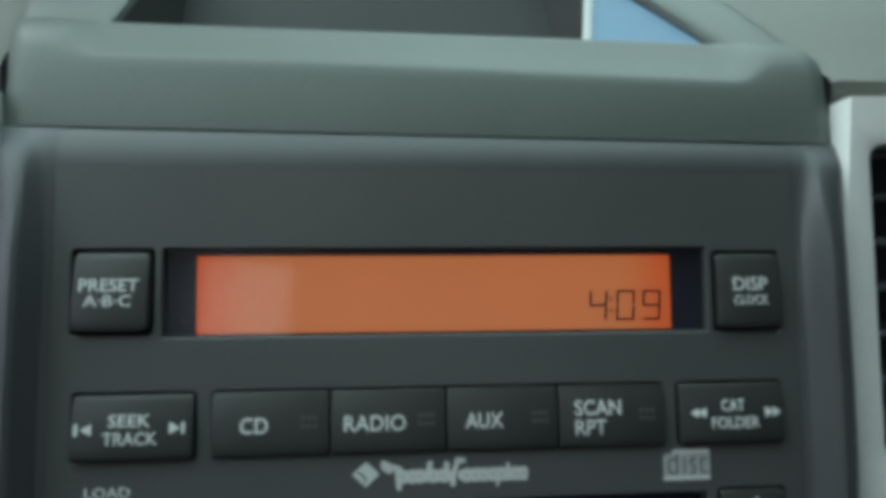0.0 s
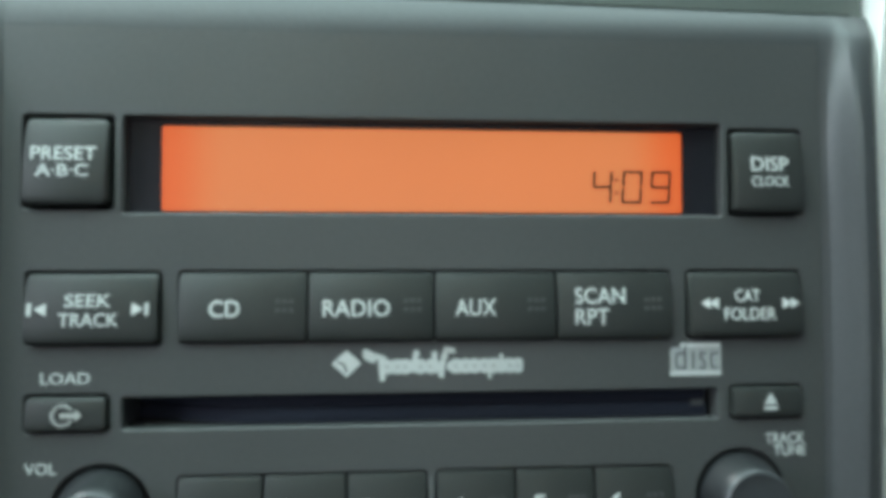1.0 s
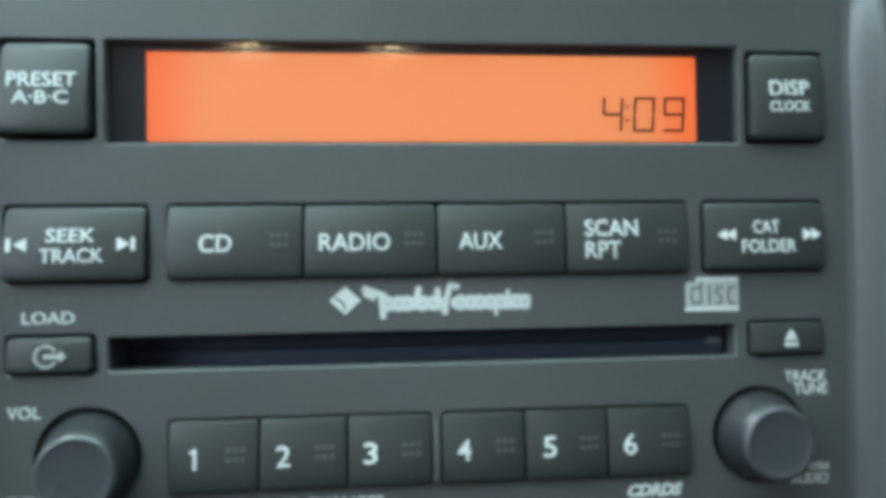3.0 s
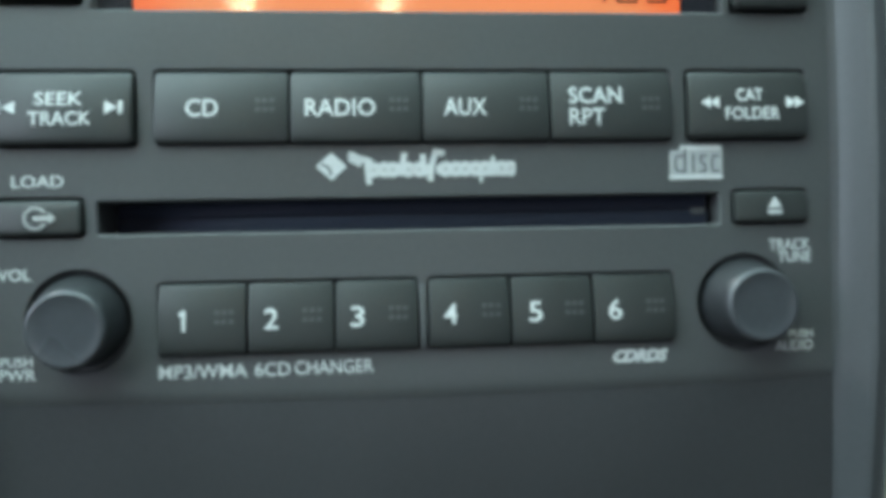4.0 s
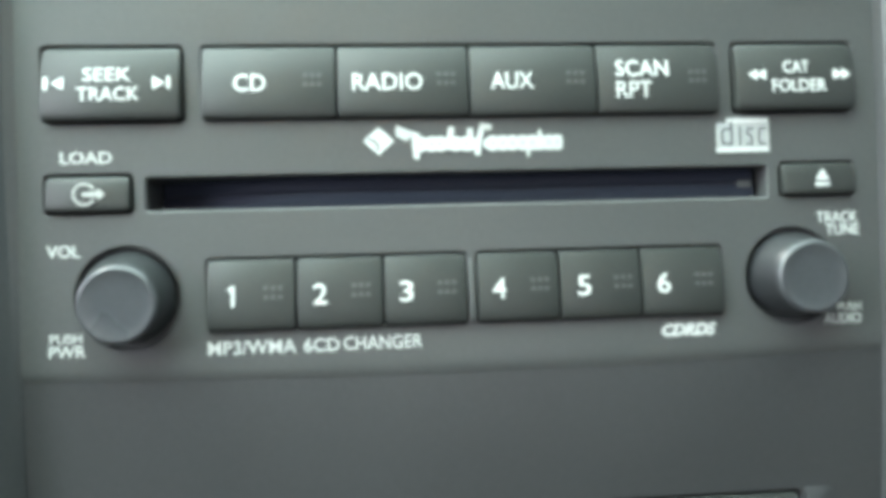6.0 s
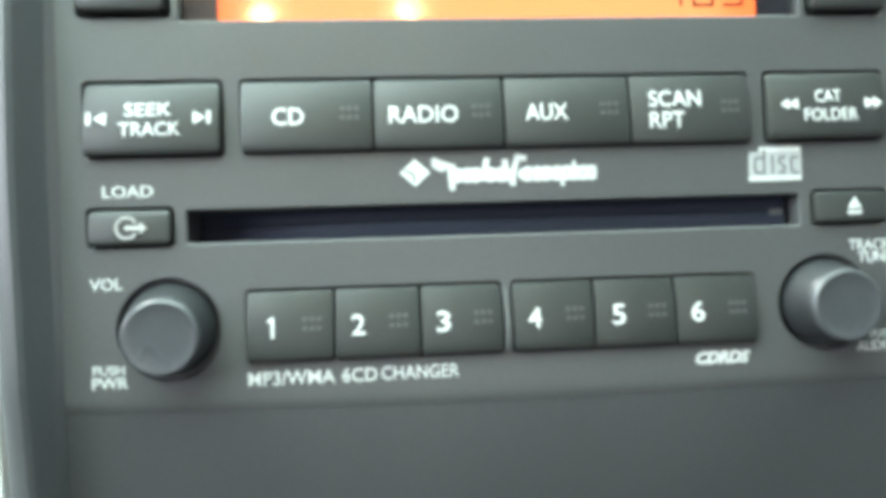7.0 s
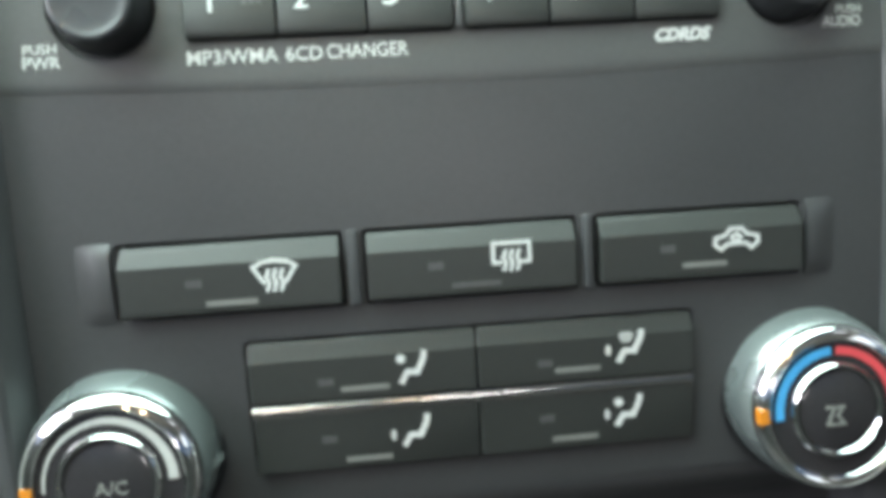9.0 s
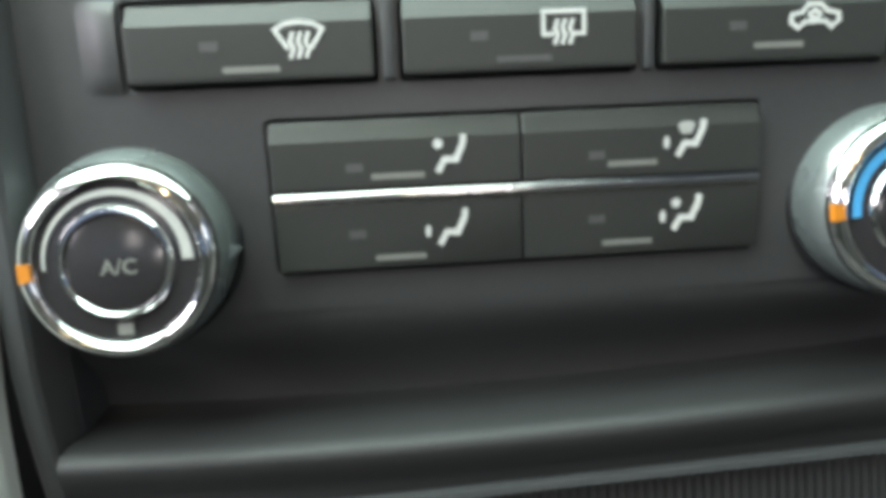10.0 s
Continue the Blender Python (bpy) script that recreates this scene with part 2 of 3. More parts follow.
def strokes(lines, width, y, at, flat=None, thick=0.25):
    """Flat marks: polylines of one width, each with round joints, printed at a height y."""
    bm = bmesh.new()
    ox, oz = at
    for line in lines:
        for (xa, za), (xb, zb) in zip(line, line[1:]):
            d = Vector((xb - xa, zb - za))
            if d.length < 1e-6:
                continue
            e = d.normalized() * width * 0.35
            s = Vector((-d.y, d.x)).normalized() * width / 2
            quad = [(xa - e.x + s.x, za - e.y + s.y), (xa - e.x - s.x, za - e.y - s.y), (xb + e.x - s.x, zb + e.y - s.y), (xb + e.x + s.x, zb + e.y + s.y)]
            loft(bm, [[(ox + x, y + thick, oz + z) for x, z in quad], [(ox + x, y, oz + z) for x, z in quad]])
    if flat:
        for v in bm.verts:
            v.co.y += flat(v.co.z)
    return bm


def patch(points, y, at=(0, 0), flat=None, thick=0.25):
    """One flat printed shape."""
    bm = bmesh.new()
    loft(bm, [[(at[0] + x, y + thick, at[1] + z) for x, z in points], [(at[0] + x, y, at[1] + z) for x, z in points]])
    if flat:
        for v in bm.verts:
            v.co.y += flat(v.co.z)
    return bm


def bar(x0, z0, x1, z1, y, flat=None, thick=0.25, r=0.15):
    return patch(outline(x0, z0, x1, z1, r, 2), y, (0, 0), flat, thick)


def lettering(text, cx, cz, height, width, y, parent, mat=PRINT, name="legend", flat=None, bold=0.006, shear=0.0, label=""):
    """Words in the built-in font, fitted to a width and a height, centred."""
    cu = bpy.data.curves.new("words", "FONT")
    cu.body, cu.align_x, cu.extrude, cu.offset, cu.resolution_u, cu.shear = text, "CENTER", 0.01, bold, 3, shear
    tmp = bpy.data.objects.new("words", cu)
    me = bpy.data.meshes.new_from_object(tmp)
    bpy.data.objects.remove(tmp)
    bpy.data.curves.remove(cu)
    co = np.empty(len(me.vertices) * 3)
    me.vertices.foreach_get("co", co)
    co = co.reshape(-1, 3)
    lo, hi = co.min(0), co.max(0)
    x = (co[:, 0] - (lo[0] + hi[0]) / 2) * width / (hi[0] - lo[0]) + cx
    z = (co[:, 1] - (lo[1] + hi[1]) / 2) * height / (hi[1] - lo[1]) + cz
    yy = y - co[:, 2] * 8
    if flat:
        yy = yy + np.array([flat(v) for v in z])
    me.vertices.foreach_set("co", (np.stack([x, yy, z], 1) * MM).ravel())
    me.flip_normals()
    me.name = name
    me.materials.clear()
    me.materials.append(mat)
    ob = new(name, me)
    ob.parent = parent
    return tagged(ob, label)


# ---- console: the plan's numbers ----
def along(z, knots):
    for (za, a), (zb, b) in zip(knots, knots[1:]):
        if za >= z >= zb:
            return a + (b - a) * (za - z) / (za - zb)
    return knots[0][1] if z > knots[0][0] else knots[-1][1]


def half_width(z):
    return along(z, [(130, 106), (105, 106), (92, 104.6), (75, 103), (62, 102.3), (17, 103), (-37, 101.5), (-82, 99.6), (-140, 100.6), (-175, 98.5)])


def lower_face(z):
    """How far back the lower face lies: a gentle bow, upright under the radio and falling back downwards."""
    u = -68 - z
    return 2.0 + 0.075 * u + 0.0008 * u * u


def face(z):
    if z > -33:
        return 0.0 if z < 83 else (z - 83) ** 2 * 0.03
    if z > -38:
        return lower_face(-38) * (-33 - z) / 5
    return lower_face(z)


def smooth(v):
    v = min(1.0, max(0.0, v))
    return v * v * (3 - 2 * v)


def sag(x, z):
    """The hood and the seam under it run down a little towards the passenger."""
    return (-0.6 - 0.012 * x) * smooth((z - 80) / 12)


# ---- things: the console trim ----
console = thing("console_bezel", "dark grey moulded plastic centre console bezel with raised rims", "car console")


def rim(side):
    bm = bmesh.new()
    rows = []
    zs = [92.3, 90, 87, 84, 80, 76, 70, 62, 50, 30, 10, -10, -25, -33, -38, -50, -65, -80, -100, -120, -135, -145, -155, -168]
    for z in zs:
        w, f = half_width(z), face(z)
        h = 7.0 * min(1, max(0.0, (90 - z) / 28)) ** 0.8
        pts = [(90.2, f + 18), (90.3, f + 0.4), (w - 11.2, f), (w - 10.2, f - h * 0.06), (w - 9.2, f - h * 0.24), (w - 8.2, f - h * 0.58), (w - 7.2, f - h * 0.9), (w - 6.2, f - h), (w - 4.8, f - h * 0.985), (w - 3.0, f - h * 0.87), (w - 1.4, f - h * 0.66), (w - 0.3, f - h * 0.34), (w + 0.2, f + 14)]
        rows.append([(side * (max(x, 90.6) if k > 1 else x), y, z + sag(side * x, z)) for k, (x, y) in enumerate(pts)])
    loft(bm, rows, close=False, cap_last=False)
    return bm


part("rim", rim(1), TRIM, console, sharp=24)
part("rim", rim(-1), TRIM, console, sharp=24)


def top_band():
    bm = bmesh.new()
    rows = []
    for z, back in ((82.6, 0), (84, 0), (86, 0), (88, 0), (90, 0), (91.4, 0), (92.15, 0), (92.2, 6)):
        y = face(z) + back
        rows.append([(x, y, z + sag(x, z)) for x in np.linspace(-90.4, 90.4, 25)])
    loft(bm, rows, close=False, cap_last=False)
    return bm


part("top_band", top_band(), TRIM, console)

KNOBS = ((-74.0, -111.3), (74.0, -109.5))
ROW = [(-71.6, -26.4), (-22.3, 22.6), (26.4, 71.8)]
low_holes = [outline(a, -83.0, b, -67.6, 0.8, 3) for a, b in ROW] + [outline(-48.2, -118.8, 47.6, -89.2, 1.2, 3)]
low_outer = [(90.4, -126), *[(x, -37.2 - 1.6 * math.cos(x / 90 * math.pi / 2)) for x in np.linspace(90.4, -90.4, 25)], (-90.4, -126)]
part("lower_panel", pierced(low_outer, low_holes, lambda x, z: lower_face(z), 4.0, cuts=range(-124, -38, 4)), LOWER, console, sharp=18)


def ledge():
    """The soft ledge that the radio's plate runs out on, bowed down in the middle."""
    bm = bmesh.new()
    rows = []
    for s, y in ((0, 0.0), (0.3, 0.0), (0.55, 0.03), (0.8, 0.16), (1.0, lower_face(-38) + 0.02)):
        rows.append([(x, y, -33.0 + (-4.2 - 1.6 * math.cos(x / 90 * math.pi / 2)) * s) for x in np.linspace(-90.4, 90.4, 41)])
    loft(bm, rows, close=False, cap_last=False)
    return bm


part("ledge", ledge(), PLATE, console, sharp=60)
part("backing", bar(-90, -127.5, 90, 82, 14, thick=1.5), BLACK, console)


def bow(x):
    """The lip bends up at its ends, more on the passenger's side."""
    return 1.2 + 0.02 * x + 0.00025 * x * x


def sweep(prof):
    """A moulding along the console's foot: it takes up the lip's bend as it comes down to it."""
    bm = bmesh.new()
    loft(bm, [[(x, y + 0.00015 * x * x, z + bow(x) * smooth((-126 - z) / 22)) for x in np.linspace(-91, 91, 41)] for y, z in prof], close=False, cap_last=False)
    return bm


part("hollow", sweep([(lower_face(-126) + 0.02, -125.9), (9.4, -128), (10.8, -130.5), (13.4, -133.5), (17.0, -137), (20.5, -141), (23.0, -145), (23.8, -148.4)]), LOWER, console, sharp=60)
# The lip's shade under the controls sits in its darkened colour.
part("shelf_lip", sweep([(23.8, -148.3), (22.6, -149.6), (18.0, -150.3), (12.5, -150.7), (8.0, -151.1), (5.0, -151.6), (2.6, -152.4), (1.5, -153.6), (1.4, -155), (2.2, -157.2), (3.4, -159.2), (4.4, -160.6), (5.2, -162.5), (5.5, -165.0)]), SHADED_LOW, console, "plastic lip under the heater controls, coloured dark for shade", 60)

# ---- the ribbed bin cover under the lip ----
bin_cover = thing("storage_bin", "plastic storage bin front with fine upright ribs, coloured dark for shade", "storage bin", T @ pose(0, 0, -0.0022, 0, -1.6, 0))
part("edge_strip", bar(-90, -161.7, 90, -160.3, 2.6, thick=3), TRIM, bin_cover, "lighter grey edge strip")
# Bin panel and ribs share the lip's colour, shade included.
part("panel", bar(-90, -215, 90, -161.5, 5.6, thick=2), SHADED_LOW, bin_cover)
rib = None
for k in range(90):
    x = -89 + 2 * k
    if rib is None:
        bm = bmesh.new()
        loft(bm, [[(0.1, 5.65, z), (0.5, 5.3, z), (0.9, 5.2, z), (1.3, 5.3, z), (1.7, 5.65, z)] for z in (-161.7, -190, -215)], close=False, cap_last=False)
        rib = part("rib", bm, SHADED_LOW, bin_cover)
        rib.location.x = x * MM
    else:
        o = new("rib", rib.data)
        o.parent, o.location = bin_cover, (x * MM, 0, 0)

# ---- the radio ----
radio = thing("car_radio", "dark grey car radio with orange lit display and two knobs", "car radio")

BOXES = {
    "preset": (-86.4, 43.2, -67.4, 63.6), "window": (-65.8, 42.6, 66.9, 63.6), "disp": (68.4, 42.4, 86.2, 62.6),
    "seek": (-85.4, 14.3, -57.3, 30.2), "source": (-53.9, 14.6, 54.8, 30.2), "cat": (58.0, 14.6, 85.4, 30.2),
    "load": (-85.3, -4.0, -67.8, 4.3), "slot": (-65.4, -3.4, 65.4, 3.4), "eject": (68.0, -3.7, 85.3, 4.1),
    "low_keys": (-53.9, -28.5, -0.6, -13.4), "high_keys": (1.3, -28.5, 54.6, -13.4)}
holes = [outline(*b, 1.2 if k not in ("window", "slot") else 0.5, 3) for k, b in BOXES.items()]
DIALS = ((-69.4, -20.9), (70.4, -20.5))
holes += [circle(x, z, 10.7) for x, z in DIALS]
plate_outer = [(-90.4, -33.0), (90.4, -33.0), (90.4, 82.6), (-90.4, 82.6)]
part("faceplate", pierced(plate_outer, holes, lambda x, z: 0.0, 12.0), PLATE, radio, sharp=18)


def swell(v):
    """The front of a key: nearly upright, rolling back towards its top."""
    return 2.3 * max(0.0, v - 0.15) ** 2 + 1.5 * max(0.0, v - 0.6) ** 2 + 0.4 * max(0.0, 0.2 - v) ** 2 / 0.04


def key(name, box, legends=(), marks=(), dots=None, depth=1.5, gap=0.5, r=1.1, roll=1.0):
    """A key in its opening, with its printed words and signs."""
    x0, z0, x1, z1 = box
    x0, z0, x1, z1 = x0 + gap, z0 + gap, x1 - gap, z1 - gap
    k = part(name, pad(x0, z0, x1, z1, depth, r, 0.5, 3.0, lambda v: roll * swell(v)), KEY, radio)

    def on(z):
        return roll * swell((z - z0) / (z1 - z0))
    for text, cx, cz, h, w in legends:
        if text == "1":
            part("legend", strokes([[(-0.65, 1.3), (0.1, 1.8), (0.1, -1.9)]], 0.6, -depth - 0.12, (cx, cz), on), PRINT, k)
            continue
        lettering(text, cx, cz, h, w, -depth - 0.05, k, flat=on)
    for name2, shape in marks:
        part(name2, shape(-depth - 0.2, on), PRINT, k)
    if dots:
        cx, cz = dots
        for i in (-1, 0, 1):
            for j in (-0.5, 0.5):
                part("dot", bar(cx + i * 1.45 - 0.45, cz + j * 1.9 - 0.4, cx + i * 1.45 + 0.45, cz + j * 1.9 + 0.4, -depth - 0.08, on, 0.3), FAINT, k)
    return k


def triangle(cx, cz, w, h, way):
    return lambda y, on: patch([(cx - way * w / 2, cz - h / 2), (cx + way * w / 2, cz), (cx - way * w / 2, cz + h / 2)], y, flat=on)


def block(x0, z0, x1, z1):
    return lambda y, on: bar(x0, z0, x1, z1, y, on)


key("preset_key", BOXES["preset"], [("PRESET", -77.1, 55.0, 2.9, 13.2), ("A·B·C", -77.3, 51.4, 2.6, 10.6)], depth=2.2, gap=1.0, r=1.4)
key("display_key", BOXES["disp"], [("DISP", 77.4, 54.3, 3.3, 8.8), ("CLOCK", 77.4, 50.3, 2.3, 8.9)], depth=2.2, gap=0.8, r=1.4)
key("seek_key", BOXES["seek"], [("SEEK", -71.9, 24.0, 2.7, 9.3), ("TRACK", -71.6, 20.0, 2.8, 12.1)],
    [("arrow", triangle(-81.4, 22.2, -2.4, 2.6, 1)), ("arrow_bar", block(-84.0, 20.9, -83.2, 23.5)), ("arrow", triangle(-61.7, 22.2, 2.4, 2.6, 1)), ("arrow_bar", block(-60.2, 20.9, -59.5, 23.5))], depth=2.0)
sx = [-53.9, -26.5, 0.9, 28.1, 54.8]
for (name, text, cx, cw, dx), a, b in zip((("disc_key", "CD", -44.0, 6.4, -31.4), ("radio_key", "RADIO", -16.0, 14.4, -3.9), ("aux_key", "AUX", 10.0, 9.0, 23.5), ("scan_key", "", 38.0, 0, 50.0)), sx, sx[1:]):
    words = [(text, cx, 22.1, 3.6, cw)] if text else [("SCAN", 37.9, 24.5, 3.5, 11.4), ("RPT", 36.0, 19.9, 3.5, 7.6)]
    key(name, (a, 14.6, b, 30.2), words, dots=(dx, 22.7), gap=0.2, r=0.7)
key("category_key", BOXES["cat"], [("CAT", 71.8, 24.4, 2.7, 5.8), ("FOLDER", 72.2, 20.3, 2.7, 12.0)],
    [("arrow", triangle(61.9, 22.7, -2.0, 2.4, 1)), ("arrow", triangle(63.8, 22.7, -2.0, 2.4, 1)), ("arrow", triangle(81.0, 22.7, 2.0, 2.4, 1)), ("arrow", triangle(82.9, 22.7, 2.0, 2.4, 1))], depth=2.0)
load = key("load_key", BOXES["load"], depth=1.2, gap=0.6, r=1.0, roll=0.4)
part("disc_sign", ring(1.25, 2.1, -1.5, -76.8, 0.1, 0, 360, 24), FAINT, load)
part("disc_hub", ring(0.05, 0.55, -1.5, -76.8, 0.1, 0, 360, 12), SCALE, load)
part("disc_rim", ring(1.9, 2.3, -1.55, -76.8, 0.1, 30, 330, 24), SCALE, load)
part("arrow", patch([(-76.2, -0.35), (-74.2, -0.35), (-74.2, -1.15), (-72.9, 0.1), (-74.2, 1.35), (-74.2, 0.55), (-76.2, 0.55)], -1.55), SCALE, load)
eject = key("eject_key", BOXES["eject"], depth=1.2, gap=0.5, r=0.8, roll=0.4)
part("arrow", patch([(75.6, -0.1), (78.6, -0.1), (77.1, 2.3)], -1.4), PRINT, eject)
part("arrow_bar", bar(75.6, -1.4, 78.6, -0.6, -1.4), PRINT, eject)
nx = [-53.9, -35.8, -18.0, -0.6]
mx = [1.3, 18.8, 36.5, 54.6]
for n, (a, b, cx, dx) in enumerate(zip(nx[:3] + mx[:3], nx[1:] + mx[1:], (-48.5, -30.9, -13.3, 6.0, 24.0, 41.2), (-40.4, -22.6, -4.9, 14.6, 32.4, 50.0))):
    key("preset_number_key", (a, -28.5, b, -13.4), [(str(n + 1), cx, -21.2, 4.2, 1.7 if n == 0 else 2.8)], dots=(dx, -20.6), gap=0.2, r=0.7)

part("key_post", pad(-0.3, -28.3, 1.0, -13.6, 1.5, 0.4, 0.3, 1.0, swell), PLATE, radio)

# printed words on the plate
lettering("LOAD", -76.9, 7.6, 2.4, 10.0, -0.05, radio)
lettering("VOL", -81.7, -11.2, 2.4, 6.4, -0.05, radio)
lettering("PUSH", -81.6, -28.7, 1.9, 6.2, -0.05, radio)
lettering("PWR", -81.4, -31.3, 2.3, 7.0, -0.05, radio)
lettering("TRACK", 80.9, -8.1, 2.4, 9.4, -0.05, radio)
lettering("TUNE", 82.0, -10.8, 2.4, 7.6, -0.05, radio)
lettering("PUSH", 83.0, -27.7, 1.7, 5.4, -0.05, radio)
lettering("AUDIO", 81.4, -30.2, 2.3, 8.4, -0.05, radio)
lettering("MP3/WMA", -45.0, -31.7, 2.8, 17.6, -0.05, radio)
lettering("6CD", -31.0, -31.7, 2.8, 7.2, -0.05, radio)
lettering("CHANGER", -18.4, -31.6, 2.8, 16.2, -0.05, radio)
lettering("CDRDS", 46.9, -31.4, 2.8, 12.0, -0.05, radio, shear=0.3, bold=0.05)

# the maker's mark: a diamond and a flowing band of strokes
emblem = part("maker_emblem", patch([(-3.2, 0), (0, -2.9), (3.2, 0), (0, 2.9)], -0.2, (-18.2, 10.0)), PRINT, radio, "white diamond emblem")
part("emblem_sign", strokes([[(-1.9, 0.35), (-0.8, 0.0), (-0.15, -0.9), (-0.2, -1.7)]], 0.45, -0.32, (-18.2, 10.0)), GREYPRINT, emblem)
mark = part("maker_mark", strokes([[(3.6, 12.9), (2.7, 10), (2.4, 7.2)]], 1.2, -0.22, (0, 0)), PRINT, radio, "white flowing maker's mark")
for line in ([(-14.2, 12.5), (-12.2, 11.6), (-10.2, 11.0)], [(-14.1, 11.5), (-12.4, 10.6)], [(-10.8, 10.6), (-10.4, 6.6)], [(3.5, 12.9), (5.0, 12.6)], [(-3.0, 12.3), (-3.9, 8.4)], [(0.9, 12.0), (1.2, 8.2)]):
    part("mark_stroke", strokes([line], 1.2, -0.22, (0, 0)), PRINT, mark)
for cx, kind in ((-9.4, 0), (-7.2, 1), (-5.4, 2), (-2.2, 0), (0.1, 0), (5.7, 0), (7.8, 1), (9.8, 0), (12.0, 0), (14.0, 1), (15.7, 3), (17.6, 2), (19.4, 1)):
    part("mark_stroke", ring(0.5, 1.62, -0.2, cx, 9.2, 0 if kind in (0, 3) else 40, 360 if kind in (0, 3) else 320, 18), PRINT, mark)
    if kind != 3:
        part("mark_eye", ring(0.02, 0.42, -0.26, cx, 9.2, 0, 360, 10), SCALE, mark)
    else:
        part("mark_stroke", bar(cx - 0.4, 7.9, cx + 0.4, 11.8, -0.24), PRINT, mark)
part("mark_stroke", bar(12.8, 6.4, 13.5, 10.4, -0.24), PRINT, mark)
part("mark_band", bar(-10.6, 8.05, 2.4, 10.35, -0.17, r=0.9), PRINT, mark, "white band that the strokes run together in")
part("mark_band", bar(3.6, 8.05, 20.6, 10.35, -0.17, r=0.9), PRINT, mark)

# the disc mark: a pale block with dark outlined strokes between two white bars
disc = part("disc_mark", bar(54.4, 7.2, 65.9, 12.7, -0.2), PALE, radio, "pale printed disc mark")
part("mark_bar", bar(56.6, 12.7, 65.9, 13.7, -0.22), PRINT, disc)
part("mark_bar", bar(54.2, 6.4, 66.0, 7.4, -0.22), PRINT, disc)
for line in ([(57.6, 8.0), (57.6, 13.0)], [(57.6, 8.1), (56.0, 8.1), (55.5, 8.8), (55.5, 10.7), (56.0, 11.4), (57.6, 11.4)], [(59.5, 8.0), (59.5, 11.6)],
             [(62.4, 11.4), (61.2, 11.4), (61.0, 10.4), (62.2, 9.4), (62.1, 8.1), (60.9, 8.1)], [(65.2, 11.4), (64.0, 11.4), (63.7, 10.6), (63.7, 8.9), (64.0, 8.1), (65.2, 8.1)]):
    part("mark_stroke", strokes([line], 0.4, -0.3, (0, 0)), GREYPRINT, disc)
for x0, x1, z0, z1 in ((54.3, 54.9, 7.2, 12.0), (56.3, 56.9, 8.9, 10.6), (58.3, 58.9, 7.2, 12.7), (60.1, 60.5, 7.4, 12.5), (62.8, 63.2, 7.4, 12.5), (65.5, 66.0, 7.2, 12.7)):
    part("mark_bar", bar(x0, z0, x1, z1, -0.24), SCALE, disc)

# the slot: black back, lips sunk at the left to build in the shadow there
slot = part("disc_slot", bar(-65.4, -3.4, 65.4, 3.4, 11.0, thick=1), BLACK, radio, "dark blue felt lips of the disc slot")
for z0, z1, near in ((0.12, 3.38, 3.4), (-3.38, -0.12, 3.0)):
    bm = bmesh.new()
    loft(bm, [[(x, near + sink + 1.2, z0), (x, near + sink + 0.25, z0), (x, near + sink, z0 + 0.4), (x, near + sink, z1 - 0.4), (x, near + sink + 0.25, z1), (x, near + sink + 1.2, z1)]
              for x, sink in ((-65.2, 6.4), (-60, 5.6), (-54, 4.0), (-48, 2.2), (-42, 0.8), (-36, 0.0), (0, 0.0), (63.8, 0.0))], close=False, cap_last=False)
    part("felt_lip", bm, FELT, slot)
part("slot_print", bar(60.2, -0.9, 63.2, 0.4, 2.8, thick=0.3), FAINT, slot)

# the display
screen = part("display", bar(-65.6, 42.8, 66.7, 63.4, 2.6, thick=1.0, r=0.3), WINDOW, radio, "black display surround")
lit = part("lit_screen", bar(-58.3, 43.3, 58.3, 61.8, 2.2, thick=0.3, r=0.3), LCD, screen, "orange backlit screen")
cover = part("cover", bar(-65.6, 42.8, 66.7, 63.4, 0.9, thick=0.05, r=0.3), GLASS, screen, "clear display cover")
cover.visible_shadow = False
part("window_post", bar(66.95, 42.6, 67.9, 63.2, -0.35, thick=3), PLATE, radio)
part("window_post", bar(-67.2, 42.9, -66.0, 63.4, -0.35, thick=3), PLATE, radio)


def segment_digit(cx, cz, w, h, on):
    t, g = 0.62, 0.18
    x, z, m = w / 2, h / 2, 0.0
    where = {"a": (-x + g, z - t, x - g, z), "g": (-x + g, m - t / 2, x - g, m + t / 2), "d": (-x + g, -z, x - g, -z + t),
             "f": (-x, m + g, -x + t, z - g), "b": (x - t, m + g, x, z - g), "e": (-x, -z + g, -x + t, m - g), "c": (x - t, -z + g, x, m - g)}
    for s in on:
        a, b, c, d = where[s]
        sl = 0.06
        pts = [(cx + px + sl * pz, cz + pz) for px, pz in ((a, b), (c, b), (c, d), (a, d))]
        part("segment", patch(pts, 2.0, thick=0.15), SEGMENT, lit)


segment_digit(39.6, 49.2, 4.6, 7.6, "fgbc")
segment_digit(46.6, 49.2, 4.8, 7.6, "abcdef")
segment_digit(53.3, 49.2, 4.8, 7.6, "abcdfg")
for z in (47.5, 50.4):
    part("segment", bar(42.6, z, 43.25, z + 0.8, 2.0, thick=0.15), SEGMENT, lit)


